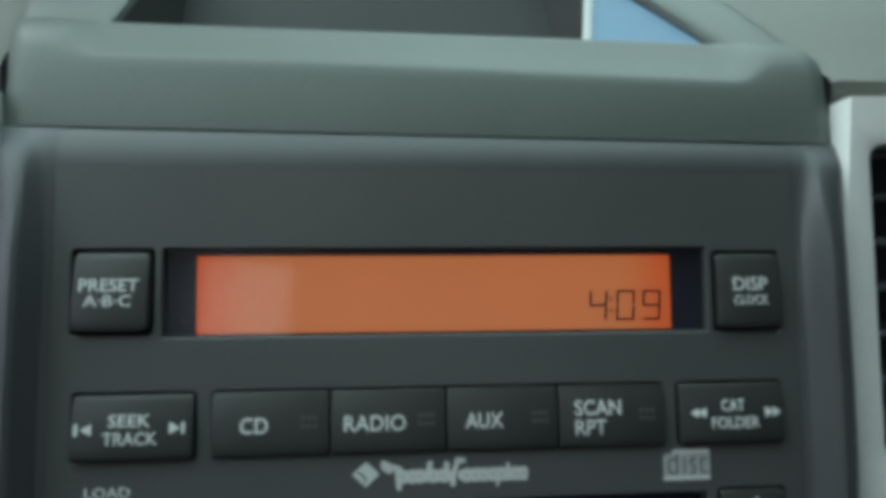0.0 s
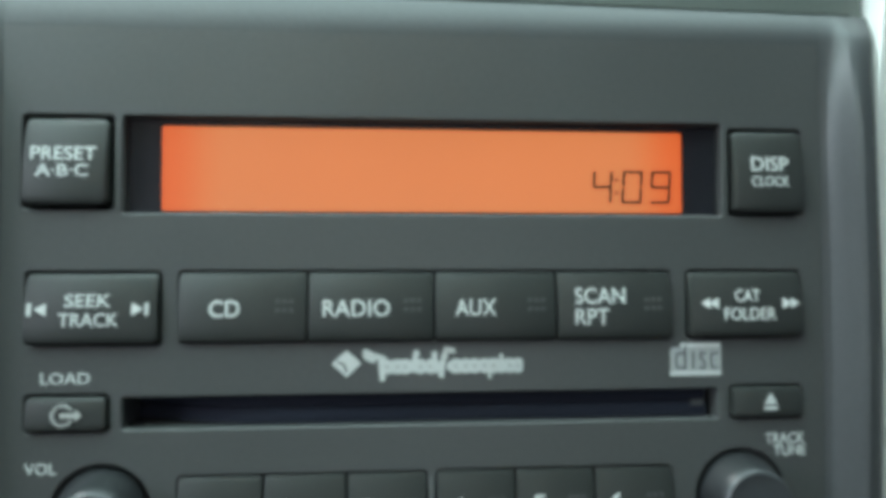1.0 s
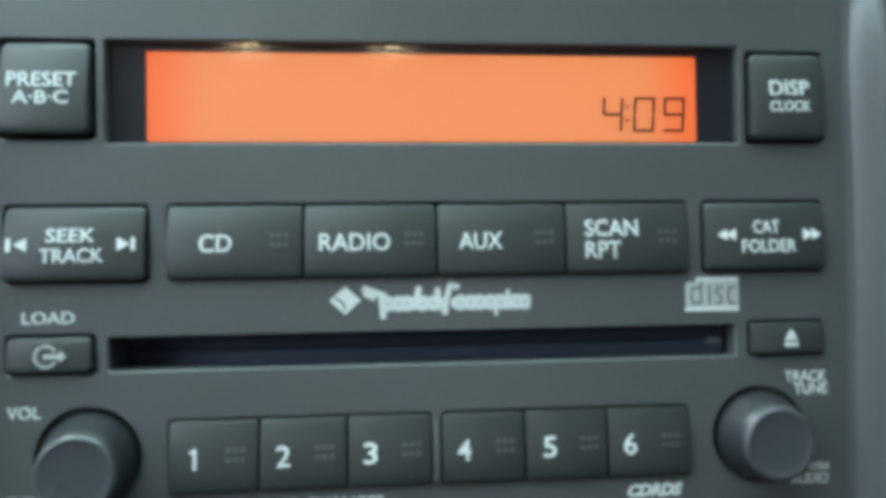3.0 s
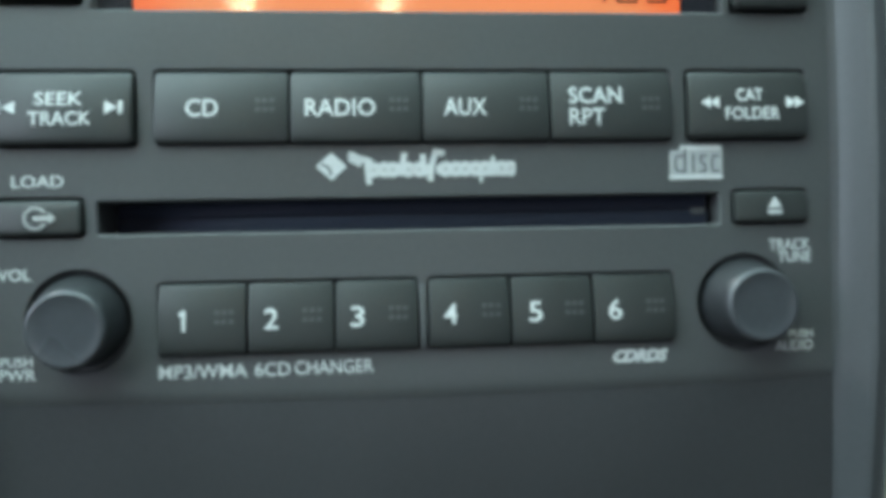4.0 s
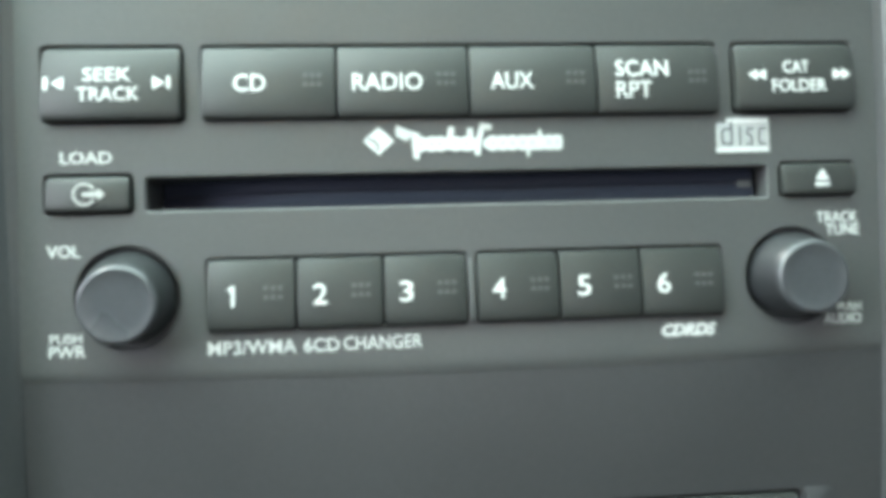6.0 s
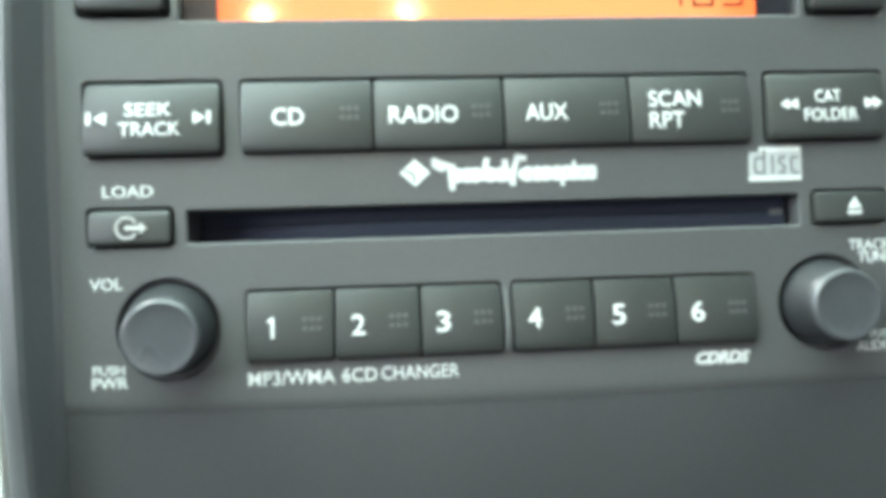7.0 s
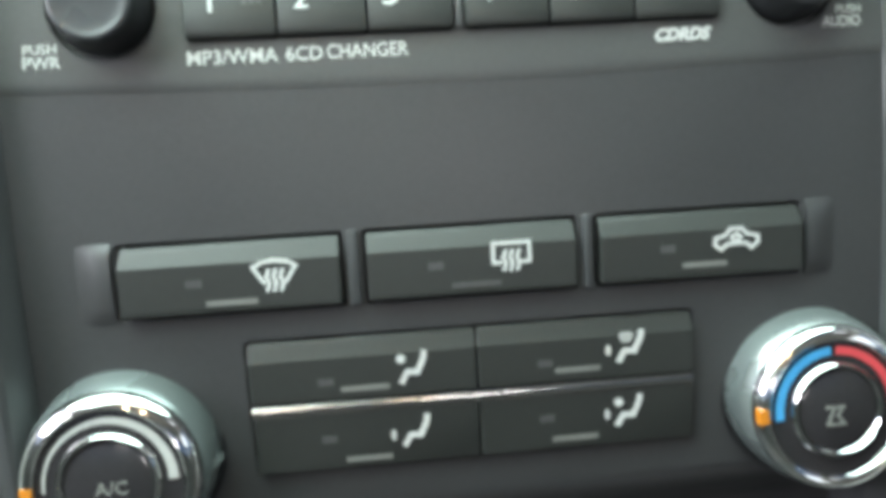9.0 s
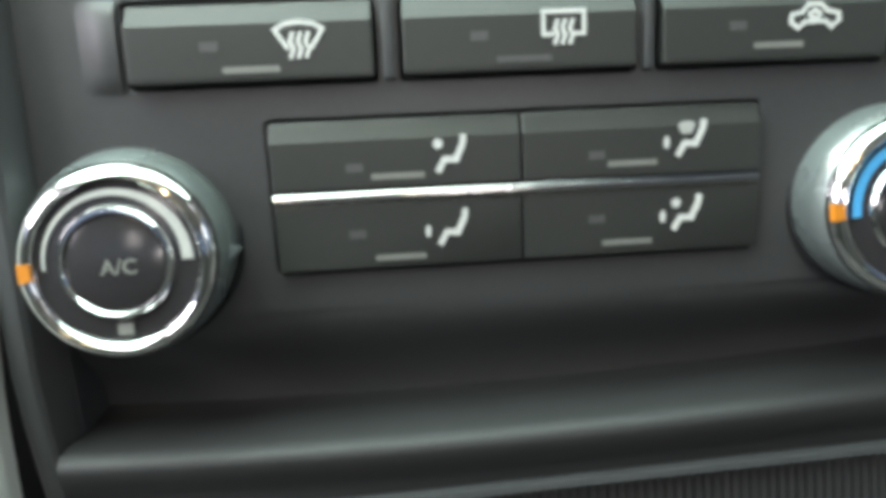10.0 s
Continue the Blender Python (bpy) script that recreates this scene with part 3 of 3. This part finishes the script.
def radio_knob(name, cx, cz, tip, lean):
    """A tapered push knob in its round well: fine grip flutes on the cone, a bright rolled edge, a flat cap."""
    # Cone in the darkened colour: its shade is painted, the cap stays lighter.
    k = part(name, lathe([(9.3, 3), (9.3, -0.2), (9.15, -1.0), (tip + 0.6, -4.4), (tip + 0.15, -6.3), (tip - 0.2, -6.7)], cx, cz, 96, lean=lean, slew=0.06), KNOB_SHADED, radio, "soft round knob, its side coloured dark for shade")
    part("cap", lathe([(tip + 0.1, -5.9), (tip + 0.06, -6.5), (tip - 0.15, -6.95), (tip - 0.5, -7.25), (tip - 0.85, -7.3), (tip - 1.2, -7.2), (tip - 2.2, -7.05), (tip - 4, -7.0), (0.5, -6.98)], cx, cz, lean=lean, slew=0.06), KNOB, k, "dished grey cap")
    part("well", lathe([(11.1, 0.3), (11.0, -0.04), (10.7, -0.02), (10.4, 0.4), (10.2, 2.6)], cx, cz), PLATE, k)
    part("well_floor", lathe([(10.6, 3.4), (10.6, 2.9)], cx, cz), BLACK, k)
    return k


radio_knob("volume_knob", *DIALS[0], 7.65, 0.13)
radio_knob("tuning_knob", *DIALS[1], 7.6, 0.03)

# ---- the heater controls ----
heater = thing("heater_controls", "black heater control keys with two chrome rotary knobs", "heater controls")


def roof_bend(v):
    """Heater keys: a flat front under a slanting upper facet."""
    return 2.4 * max(0.0, v - 0.70) / 0.3 if v > 0.70 else 0.0


def heater_key(name, box, bend, lamp=None, spot=None, depth=2.2, lens=None, flat=lower_face, cuts=10):
    x0, z0, x1, z1 = box
    k = part(name, pad(x0, z0, x1, z1, depth, 0.7, 0.4, 4.0, bend, cuts, flat), KEY, heater, sharp=20)
    if lamp:
        part("indicator", bar(lamp[0], lamp[2] - 0.55, lamp[1], lamp[2] + 0.55, -depth - 0.12, flat, 0.4), lens or LAMPBAR, k, "unlit grey indicator bar")
    if spot:
        part("faint_sign", bar(spot[0] - 1.6, spot[1] - 0.8, spot[0] + 1.6, spot[1] + 0.8, -depth - 0.1, flat, 0.3), FAINT, k)
    return k


def wavy(cx, z0, z1):
    return [(cx - 0.25, z0), (cx + 0.3, z0 + (z1 - z0) * 0.35), (cx - 0.3, z0 + (z1 - z0) * 0.65), (cx + 0.25, z1)]


ROWK = [(a + 0.65, -82.4, b - 0.65, -68.2) for a, b in ROW]
k1 = heater_key("windscreen_key", ROWK[0], roof_bend, (-54.2, -44.0, -80.4), (-56.3, -76.2))
part("windscreen_sign", strokes([[(-4.3, 1.6), (-2.4, 2.5), (0, 2.8), (2.4, 2.5), (4.3, 1.6), (2.2, -1.6)], [(-4.3, 1.6), (-2.2, -1.6)]] + [wavy(x, -3.2, 0.9) for x in (-1.4, 0, 1.4)], 0.75, -2.4, (-40.2, -75.3), lower_face), PRINT, k1)
k2 = heater_key("rear_window_key", ROWK[1], roof_bend, (-4.5, 5.8, -80.3), (-7.6, -76.0), lens=FAINT)
part("rear_window_sign", strokes([[(-2.2, -1.6), (-3.8, -1.6), (-3.8, 2.4), (3.8, 2.4), (3.8, -1.6), (2.2, -1.6)]] + [wavy(x, -3.2, 0.8) for x in (-1.4, 0, 1.4)], 0.75, -2.4, (8.1, -74.6), lower_face), PRINT, k2)
k3 = heater_key("recirculation_key", ROWK[2], roof_bend, (44.6, 54.2, -79.6), (41.4, -75.9))
part("car_sign", strokes([[(-4.6, -0.9), (-4.4, 0.5), (-2.4, 0.9), (-1.2, 2.3), (1.2, 2.3), (2.6, 1.0), (4.7, 0.6), (4.9, -0.7), (3.4, -1.9), (2.2, -0.8), (-1.9, -0.9), (-3.2, -2.0), (-4.6, -0.9)], [(1.2, 0.4), (0.2, 1.2), (-0.9, 0.6), (-0.5, -0.3), (0.8, -0.2)]], 0.8, -2.4, (56.2, -74.8), lower_face), PRINT, k3)
for x0, x1 in ((-26.2, -22.5), (22.8, 26.2)):
    part("divider", pad(x0 + 0.75, -83.0, x1 - 0.75, -67.4, 1.7, 0.5, 0.5, 1.0, None, 1, lower_face), TRIM, heater)
for s, x0, x1 in ((-1, -80.0, -72.4), (1, 72.6, 80.0)):
    bm = bmesh.new()
    inner, outer_x = (x1, x0) if s < 0 else (x0, x1)
    loft(bm, [[(inner, lower_face(z) + 1.0, z), (inner, lower_face(z) - 1.6 * a, z), (inner + (outer_x - inner) * 0.25, lower_face(z) - 1.7 * a, z), (inner + (outer_x - inner) * 0.5, lower_face(z) - 1.1 * a, z), (inner + (outer_x - inner) * 0.75, lower_face(z) - 0.4 * a, z), (outer_x, lower_face(z) + 0.1, z)]
               for z, a in ((-83.8, -0.05), (-82.6, 0.5), (-80, 0.9), (-75, 1.0), (-70.5, 0.9), (-68.4, 0.5), (-67.0, -0.05))], close=False, cap_last=False)
    part("end_cheek", bm, LOWER, heater)



def gentle(v):
    return 1.7 * max(0.0, v - 0.7) / 0.3


modes = []
for name, box, lamp, spot in (("face_vent_key", (-47.6, -103.2, -0.2, -89.7), (-28.9, -18.8, -100.6), (-32.0, -98.8)), ("defrost_feet_key", (0.1, -103.2, 47.1, -89.7), (16.6, 26.4, -100.4), (14.5, -98.6)),
                              ("feet_vent_key", (-47.6, -118.2, -0.2, -105.4), (-29.0, -19.2, -116.2), (-32.2, -111.4)), ("face_feet_key", (0.1, -118.2, 47.1, -105.4), (15.7, 25.7, -115.8), (14.6, -111.0))):
    modes.append(heater_key(name, box, gentle if box[3] > -100 else None, lamp, spot, 1.6))


def seated(at, key_, head=None, feet=False, screen_sign=False):
    """The sign of a seated shape with the vents that blow at it, in plain strokes."""
    ox, oz = at
    part("seat_sign", strokes([[(-2.2, -3.0), (-1.0, -0.9), (1.2, -1.1), (1.9, 0.6), (2.6, 2.2)], [(1.3, -0.5), (2.2, 1.0)], [(2.6, 2.9), (2.65, 3.1)]], 1.15, -1.85, at, lower_face), PRINT, key_)
    if head:
        part("vent_sign", patch([(head[0] + 0.95 * math.cos(a), head[1] + 0.95 * math.sin(a)) for a in np.linspace(0, 5.7, 10)], -1.85, at, lower_face), PRINT, key_)
    if feet:
        part("vent_sign", patch([(-4.6 + 0.55 * math.cos(a), -0.6 + 1.2 * math.sin(a)) for a in np.linspace(0, 5.7, 10)], -1.85, at, lower_face), PRINT, key_)
    if screen_sign:
        part("screen_sign", patch([(-2.4, 2.6), (-1.4, 3.2), (0.2, 3.2), (1.0, 2.6), (0.2, 0.9), (-1.6, 0.9)], -1.85, at, lower_face), SCALE, key_)


seated((-13.9, -97.0), modes[0], head=(-2.2, 2.0))
seated((32.8, -96.2), modes[1], feet=True, screen_sign=True)
seated((-14.0, -110.9), modes[2], feet=True)
seated((32.4, -110.6), modes[3], head=(-2.0, 2.0), feet=True)
bm = bmesh.new()
loft(bm, [[(x, lower_face(-104.3) + 1.0, -105.2)] + [(x, lower_face(-104.3) - 1.7 - 0.32 * (1 - u * u), -104.3 + 0.85 * u) for u in np.linspace(-1, 1, 9)] + [(x, lower_face(-104.3) + 1.0, -103.4)] for x in np.linspace(-47.5, 47.0, 21)], close=False)
part("chrome_strip", bm, BRUSHED, heater, "polished chrome strip")


def heater_knob(name, cx, cz):
    """A rotary knob: satin cone, polished ring, dark dial with a pushed key in its middle."""
    y0 = lower_face(cz)
    k = part(name, lathe([(19.0, 8.0), (19.0, -0.6), (18.95, -1.8), (18.7, -4.0), (18.35, -6.2), (17.8, -8.0), (17.0, -9.1)], cx, cz, y0=y0, lean=0.2), SATIN, heater, "satin chrome rotary knob")
    part("seat_ring", lathe([(19.9, 6.6), (19.9, -0.3), (19.6, -0.5), (19.1, -0.2), (19.1, 1.5)], cx, cz, y0=y0, lean=0.2), BLACK, k)
    part("polished_ring", lathe([(17.5, -8.2), (17.35, -9.2), (16.9, -10.2), (16.1, -11.0), (15.2, -11.3), (14.6, -11.0), (14.2, -10.3), (14.1, -9.6)], cx, cz, y0=y0, lean=0.2), CHROME, k, "polished chrome ring")
    part("dial", lathe([(14.4, -8.5), (14.3, -9.9), (9.9, -10.5), (9.7, -10.5)], cx, cz, y0=y0, lean=0.2), DIAL, k, "dark grey dial face")
    part("inner_ring", lathe([(10.1, -9.6), (10.1, -10.8), (9.6, -11.4), (9.0, -11.4), (8.6, -10.9), (8.5, -10.2)], cx, cz, y0=y0, lean=0.2), CHROME, k, "thin chrome ring")
    c = part("push_key", lathe([(8.6, -9.6), (8.5, -10.6), (7.8, -10.9), (0.6, -11.1)], cx, cz, y0=y0, lean=0.2), DIAL, k)
    return k, c, y0


fan, fan_key, fy = heater_knob("fan_knob", *KNOBS[0])
cx, cz = KNOBS[0][0], KNOBS[0][1] - 2.1
# the fan scale: an arc that widens clockwise
bm = bmesh.new()
rows = []
for i in range(41):
    s = i / 40
    a = radians(184 - 184 * s)
    r0, r1 = 12.1 - 0.7 * s, 12.5 + 0.8 * s
    rows.append([(cx + r * math.cos(a), fy + y, cz + r * math.sin(a)) for r, y in ((r0, -9.9), (r0, -10.55), (r1, -10.55), (r1, -9.9))])
loft(bm, rows, cap_first=True)
part("fan_scale", bm, SCALE, fan, "pale widening fan scale")
lettering("A/C", cx + 0.6, cz - 0.8, 2.6, 6.2, fy - 11.15, fan_key, LAMPBAR)
part("fan_sign", bar(cx - 0.6, cz - 12.9, cx + 2.0, cz - 10.8, fy - 10.55, thick=0.6), LAMPBAR, fan)
part("pointer", ring(14.3, 16.4, fy - 11.35, cx, cz, 178, 190, 8, 1.6), ORANGE, fan, "orange pointer mark")
bm = bmesh.new()
loft(bm, [[(cx + 17.0, fy - y, cz - 2.5), (cx + 19.9, fy - y * 0.7, cz + 0.5), (cx + 17.0, fy - y, cz + 3.2)] for y in (0.5, 6.5)])
part("grip", bm, SATIN, fan)
heat, heat_key, hy = heater_knob("temperature_knob", *KNOBS[1])
cx, cz = KNOBS[1][0], KNOBS[1][1] - 2.1
part("cold_scale", ring(11.6, 13.3, hy - 10.6, cx, cz, 94, 186), BLUE, heat, "blue cold scale")
part("hot_scale", ring(11.6, 13.3, hy - 10.6, cx, cz, -6, 88), RED, heat, "red hot scale")
part("pointer", ring(15.2, 17.3, hy - 11.3, cx, cz, 175, 186, 8, 1.6), ORANGE, heat, "orange pointer mark")
part("recirculation_sign", strokes([[(-1.9, 1.9), (-0.3, 1.9), (-1.7, -1.7), (-0.2, -1.7)], [(0.4, 1.9), (1.9, 1.9)], [(1.5, 1.9), (0.4, 0.1), (1.9, -1.7)], [(0.5, -1.7), (1.9, -1.7)]], 0.6, hy - 11.3, (cx - 0.7, cz - 1.2)), LAMPBAR, heat_key)

# ---- the dashboard: hood with its tray, skins, silver panels and air vents ----
dash = thing("dashboard", "grey-green plastic dashboard with an open tray and silver vent panels", "dashboard")
SIDE = [(8.0, 93.1), (3.3, 93.0), (3.8, 98), (4.8, 105), (5.8, 110.0), (6.6, 113.2), (7.4, 115.6), (8.9, 118.4), (11.4, 121.4), (15.0, 124.0), (18.0, 125.7), (19.8, 126.4), (20.6, 126.6)]
SCOOP = [(8.0, 93.1), (3.3, 93.0), (3.8, 98), (4.6, 103.5), (5.4, 108.2), (5.9, 110.9), (6.4, 112.1), (7.6, 113.3), (11.2, 116.8), (15.6, 121.0), (18.6, 124.6), (19.8, 125.7), (20.6, 126.0)]


def hood_front(k, x):
    """Row k of the hood's front: a bevelled scoop between two fuller shoulders."""
    w = smooth((x + 95.5) / 9) * smooth((93 - x) / 12)
    drop = 1.6 * smooth((x + 60) / 150) * smooth((k - 3) / 3) * smooth((12 - k) / 5) * w
    (y0, z0), (y1, z1) = SIDE[k], SCOOP[k]
    return y0 + (y1 - y0) * w, z0 + (z1 - z0) * w - drop
EDGE_L = [(3, -104.9), (8, -107), (20, -111), (30, -114.5), (40, -117), (110, -126)]
EDGE_R = [(3, 104.9), (8, 106.6), (14, 106), (20.6, 104), (30, 100), (40, 94), (60, 80), (110, 45)]


def edge_at(y, knots):
    return along(-y, [(-a, b) for a, b in knots])


bm = bmesh.new()
rows = []
for k, (y, z) in enumerate(SIDE):
    a, b = edge_at(y, EDGE_L), edge_at(y, EDGE_R)
    row = []
    for x in np.linspace(0, 1, 97):
        e = max(0.0, abs(2 * x - 1) - 0.95) / 0.05
        fy, fz = hood_front(k, a + (b - a) * x)
        row.append((a + (b - a) * x, fy + 1.6 * e * e, fz - 0.8 * e * e + sag(a + (b - a) * x, fz)))
    rows.append(row)
loft(bm, rows, close=False, cap_last=False)
hood = part("hood", bm, HOOD, dash, "grey-green hood over the radio", sharp=25)
for inner, outer in (([(20.4, -86.6), (30, -85), (40, -84), (110, -80)], EDGE_L), ([(20.4, 84), (30, 76), (40, 68), (60, 52), (110, 15)], EDGE_R)):
    bm = bmesh.new()
    top, drop = [], []
    for y in (18.8, 20.4, 23, 26, 30, 35, 40, 50, 60, 85, 110):
        z = 126.5 + 1.2 * (y - 20.4)
        a, b = edge_at(y, inner), edge_at(y, outer)
        z += sag((a + b) / 2, z)
        drop.append([(a, y + 1.0, z - 50), (a, y + 1.3, z - 2.2)])
        top.append([(a, y + 1.2, z - 2.0), (a + (b - a) * 0.02, y + 0.2, z - 0.4)] + [(a + (b - a) * s, y, z + 1.0 * math.sin(s * math.pi)) for s in np.linspace(0.06, 0.94, 8)] + [(b, y + 0.8, z - 0.6), (b, y + 4, z - 4)])
    loft(bm, top, close=False, cap_last=False)
    part("shoulder", bm, HOOD, hood)
    bm = bmesh.new()
    loft(bm, drop, close=False, cap_last=False)
    part("tray_end", bm, TRAY, hood)
bm = bmesh.new()
prof = [(20.5, 125.9), (21.4, 123.6), (24, 100), (50, 102), (62, 130), (80, 190), (95, 260)]
loft(bm, [[(x, y, z + sag(x, z) - 0.2) for x in np.linspace(-96, 96, 9)] for y, z in prof], close=False, cap_last=False)
part("tray", bm, TRAY, hood, "dark tray")
# Added sheet for the tray's sky-lit end, with a pale strip along its corner.
paper = thing("tray_end_sheet", "pale blue sheet standing for the sky-lit end of the dashboard tray", "paper")
bm = bmesh.new()
loft(bm, [[(x + (y - 21.8) * 0.35 * (90 - x) / 45, y, 120.0 + 1.2 * (y - 20.4) + 0.4 * math.sin(x * 0.1)) for x in np.linspace(45, 96, 9)] for y in (21.8, 26, 30, 40, 52)], close=False, cap_last=False)
part("sheet", bm, SKYLIT_END, paper)
bm = bmesh.new()
loft(bm, [[(x + (y - 21.8) * 0.35, y, 120.4 + 1.2 * (y - 20.4) + lift) for x, lift in ((43.0, -0.4), (43.6, 0.4), (44.4, 0.7), (45.4, 0.5), (46.0, 0.0))] for y in (21.8, 30, 40, 52)], close=False, cap_last=False)
part("sheet_edge", bm, PALE, paper, "pale left edge of the sheet")

for side, outer in ((1, EDGE_R), (-1, EDGE_L)):
    bm = bmesh.new()
    rows = []
    for y, z in ((9, 103), (5.5, 105.5), (5.0, 109), (8, 111.5), (20, 121), (30, 130), (40, 141), (60, 156), (110, 190), (200, 215)):
        a, b = abs(edge_at(y, outer)) + 0.9, 520.0
        rows.append([(side * (a + (b - a) * s ** 2), y, z - (0.0 if s else 0.6)) for s in np.linspace(0, 1, 14)])
    loft(bm, rows, close=False, cap_last=False)
    part("top_skin", bm, DASH, dash, "brown-grey grained skin")
    zs = np.linspace(102.5, -210, 40)
    edge = [(half_width(z) + 1.1, z) for z in zs]
    poly = edge + [(210, -210), (210, 102.5)]
    hole = outline(110.6, 10, 190, 90, 4, 4)
    poly, hole = [(side * x, z) for x, z in poly], [(side * x, z) for x, z in hole]
    panel = part("silver_panel", pierced(poly, [hole], lambda x, z: -1.5 - (abs(x) - 104) * 0.10, 9.0), SILVER, dash, "silver painted vent panel")
    bm = bmesh.new()
    rows = []
    for x, z in edge:
        rows.append([(side * (x - 0.35), 4.0, z), (side * (x - 0.35), -1.2, z), (side * (x + 0.1), -1.75, z), (side * (x + 0.7), -1.85, z), (side * (x + 1.0), -1.5, z)])
    loft(bm, rows, close=False, cap_last=False)
    part("bright_edge", bm, SILVER, panel)
    lo, hi = sorted((side * 110.0, side * 191))
    part("vent_well", bar(lo, 9, hi, 90, 24, thick=2), BLACK, panel)
    for k in range(7):
        z = 16 + k * 12.0
        bm = bmesh.new()
        loft(bm, [[(x, 3.0, z), (x, 2.2, z + 0.8), (x, 3.0, z + 1.8), (x, 16, z + 4.2), (x, 16, z + 2.6)] for x in (side * 111.3, side * 150, side * 189.8)], cap_first=True)
        part("slat", bm, LOWER, panel)
part("knee_panel", bar(-520, -620, 520, -205, 8, thick=60, r=4), LOWER, dash)
part("bulkhead", bar(-520, -215, 520, 95, 40, thick=20, r=4), BLACK, dash)

# ---- cabin round the camera ----
def slab(name, x0, y0, z0, x1, y1, z1, mat, label):
    bm = bmesh.new()
    bmesh.ops.create_cube(bm, size=1.0, matrix=Matrix.Translation(((x0 + x1) * 500, (y0 + y1) * 500, (z0 + z1) * 500)) @ Matrix.Diagonal(((x1 - x0) * 1000, (y1 - y0) * 1000, (z1 - z0) * 1000, 1)))
    return tagged(part(name, bm, mat, None, label), kind="structure", category=name.split("_")[0])


slab("floor", -0.8, -0.94, -0.05, 0.8, 0.9, 0.0, DARKCLOTH, "dark carpeted cabin floor")
slab("ceiling", -0.8, -0.94, 1.02, 0.8, -0.29, 1.06, CLOTH, "pale grey cloth headliner")
for s, n in ((-1, "driver"), (1, "passenger")):
    a, b = sorted((s * 0.76, s * 0.80))
    slab("wall_" + n, a, -0.9, 0.0, b, 0.9, 0.62, DARKCLOTH, "dark lower door lining")
    slab("header_" + n, a, -0.9, 0.97, b, -0.06, 1.02, CLOTH, "pale door header")
    slab("pillar_rear_" + n, a, -0.9, 0.62, b, -0.66, 0.97, CLOTH, "pale roof pillar")
slab("wall_back", -0.8, -0.94, 0.0, 0.8, -0.90, 0.70, DARKCLOTH, "dark cabin back wall")
slab("header_back", -0.8, -0.94, 0.97, 0.8, -0.90, 1.02, CLOTH, "pale back header")
slab("wall_front", -0.8, 0.86, 0.0, 0.8, 0.9, 0.68, DARKCLOTH, "dark bulkhead")


def beam(name, p, q, w, mat, label):
    """A slanting roof post between two points, in metres."""
    bm = bmesh.new()
    rows = []
    for x, y, z in (p, q):
        rows.append([(1000 * (x + dx * w), 1000 * (y + dy * w), 1000 * z) for dx, dy in ((-0.5, -0.7), (0.5, -0.7), (0.5, 0.7), (-0.5, 0.7))])
    loft(bm, rows, cap_first=True)
    return tagged(part(name, bm, mat, None, label), kind="structure", category="pillar")


def pane(name, corners, label):
    """A sheet of window glass, in metres."""
    bm = bmesh.new()
    bm.faces.new([bm.verts.new([1000 * v for v in c]) for c in corners])
    ob = tagged(part(name, bm, PANE, None, label), kind="structure", category="window")
    ob.visible_shadow = False
    return ob


for s, n in ((-1, "driver"), (1, "passenger")):
    beam("pillar_front_" + n, (s * 0.78, 0.88, 0.66), (s * 0.76, -0.27, 1.04), 0.05, CLOTH, "pale slanting windscreen pillar")
    pane("window_" + n, [(s * 0.79, -0.66, 0.62), (s * 0.79, 0.86, 0.62), (s * 0.79, 0.80, 0.70), (s * 0.79, -0.06, 0.97), (s * 0.79, -0.66, 0.97)], "clear side window")
pane("window_front", [(-0.76, 0.87, 0.69), (0.76, 0.87, 0.69), (0.74, -0.28, 1.05), (-0.74, -0.28, 1.05)], "clear slanting windscreen")
pane("window_back", [(-0.78, -0.92, 0.70), (0.78, -0.92, 0.70), (0.78, -0.92, 0.97), (-0.78, -0.92, 0.97)], "clear rear window")
slab("ground", -300, -300, -0.6, 300, 300, -0.55, DASH, "grey asphalt outside")
# the overhead lamps
for x in (-0.162, -0.004):
    lamp = thing("map_lamp", "small warm lit map lamp in the headliner", "lamp", T @ Matrix.Translation((x, -0.60, 0.263)) @ pose(0, 0, 0, -18, 0, 0), "map lamps")
    part("lens", lathe([(12, -1), (12, 0.5), (10, 1.5), (6, 2.2)], 0, 0, 32), BULB, lamp, "warm glowing lens")
    bm = bmesh.new()
    loft(bm, [[(x, y, z) for x, z in outline(-26 + i, -24 + i, 26 - i, 24 - i, 4)] for i, y in ((0, -3.0), (0, -1.6), (1.2, -1.1))])
    part("diffuser", bm, DIFFUSER, lamp, "square frosted lens round the bulb")
    part("housing", lathe([(16, -20), (16, -2), (15.5, -0.5), (13, -0.2), (12.3, -1.0)], 0, 0, 32), CLOTH, lamp)
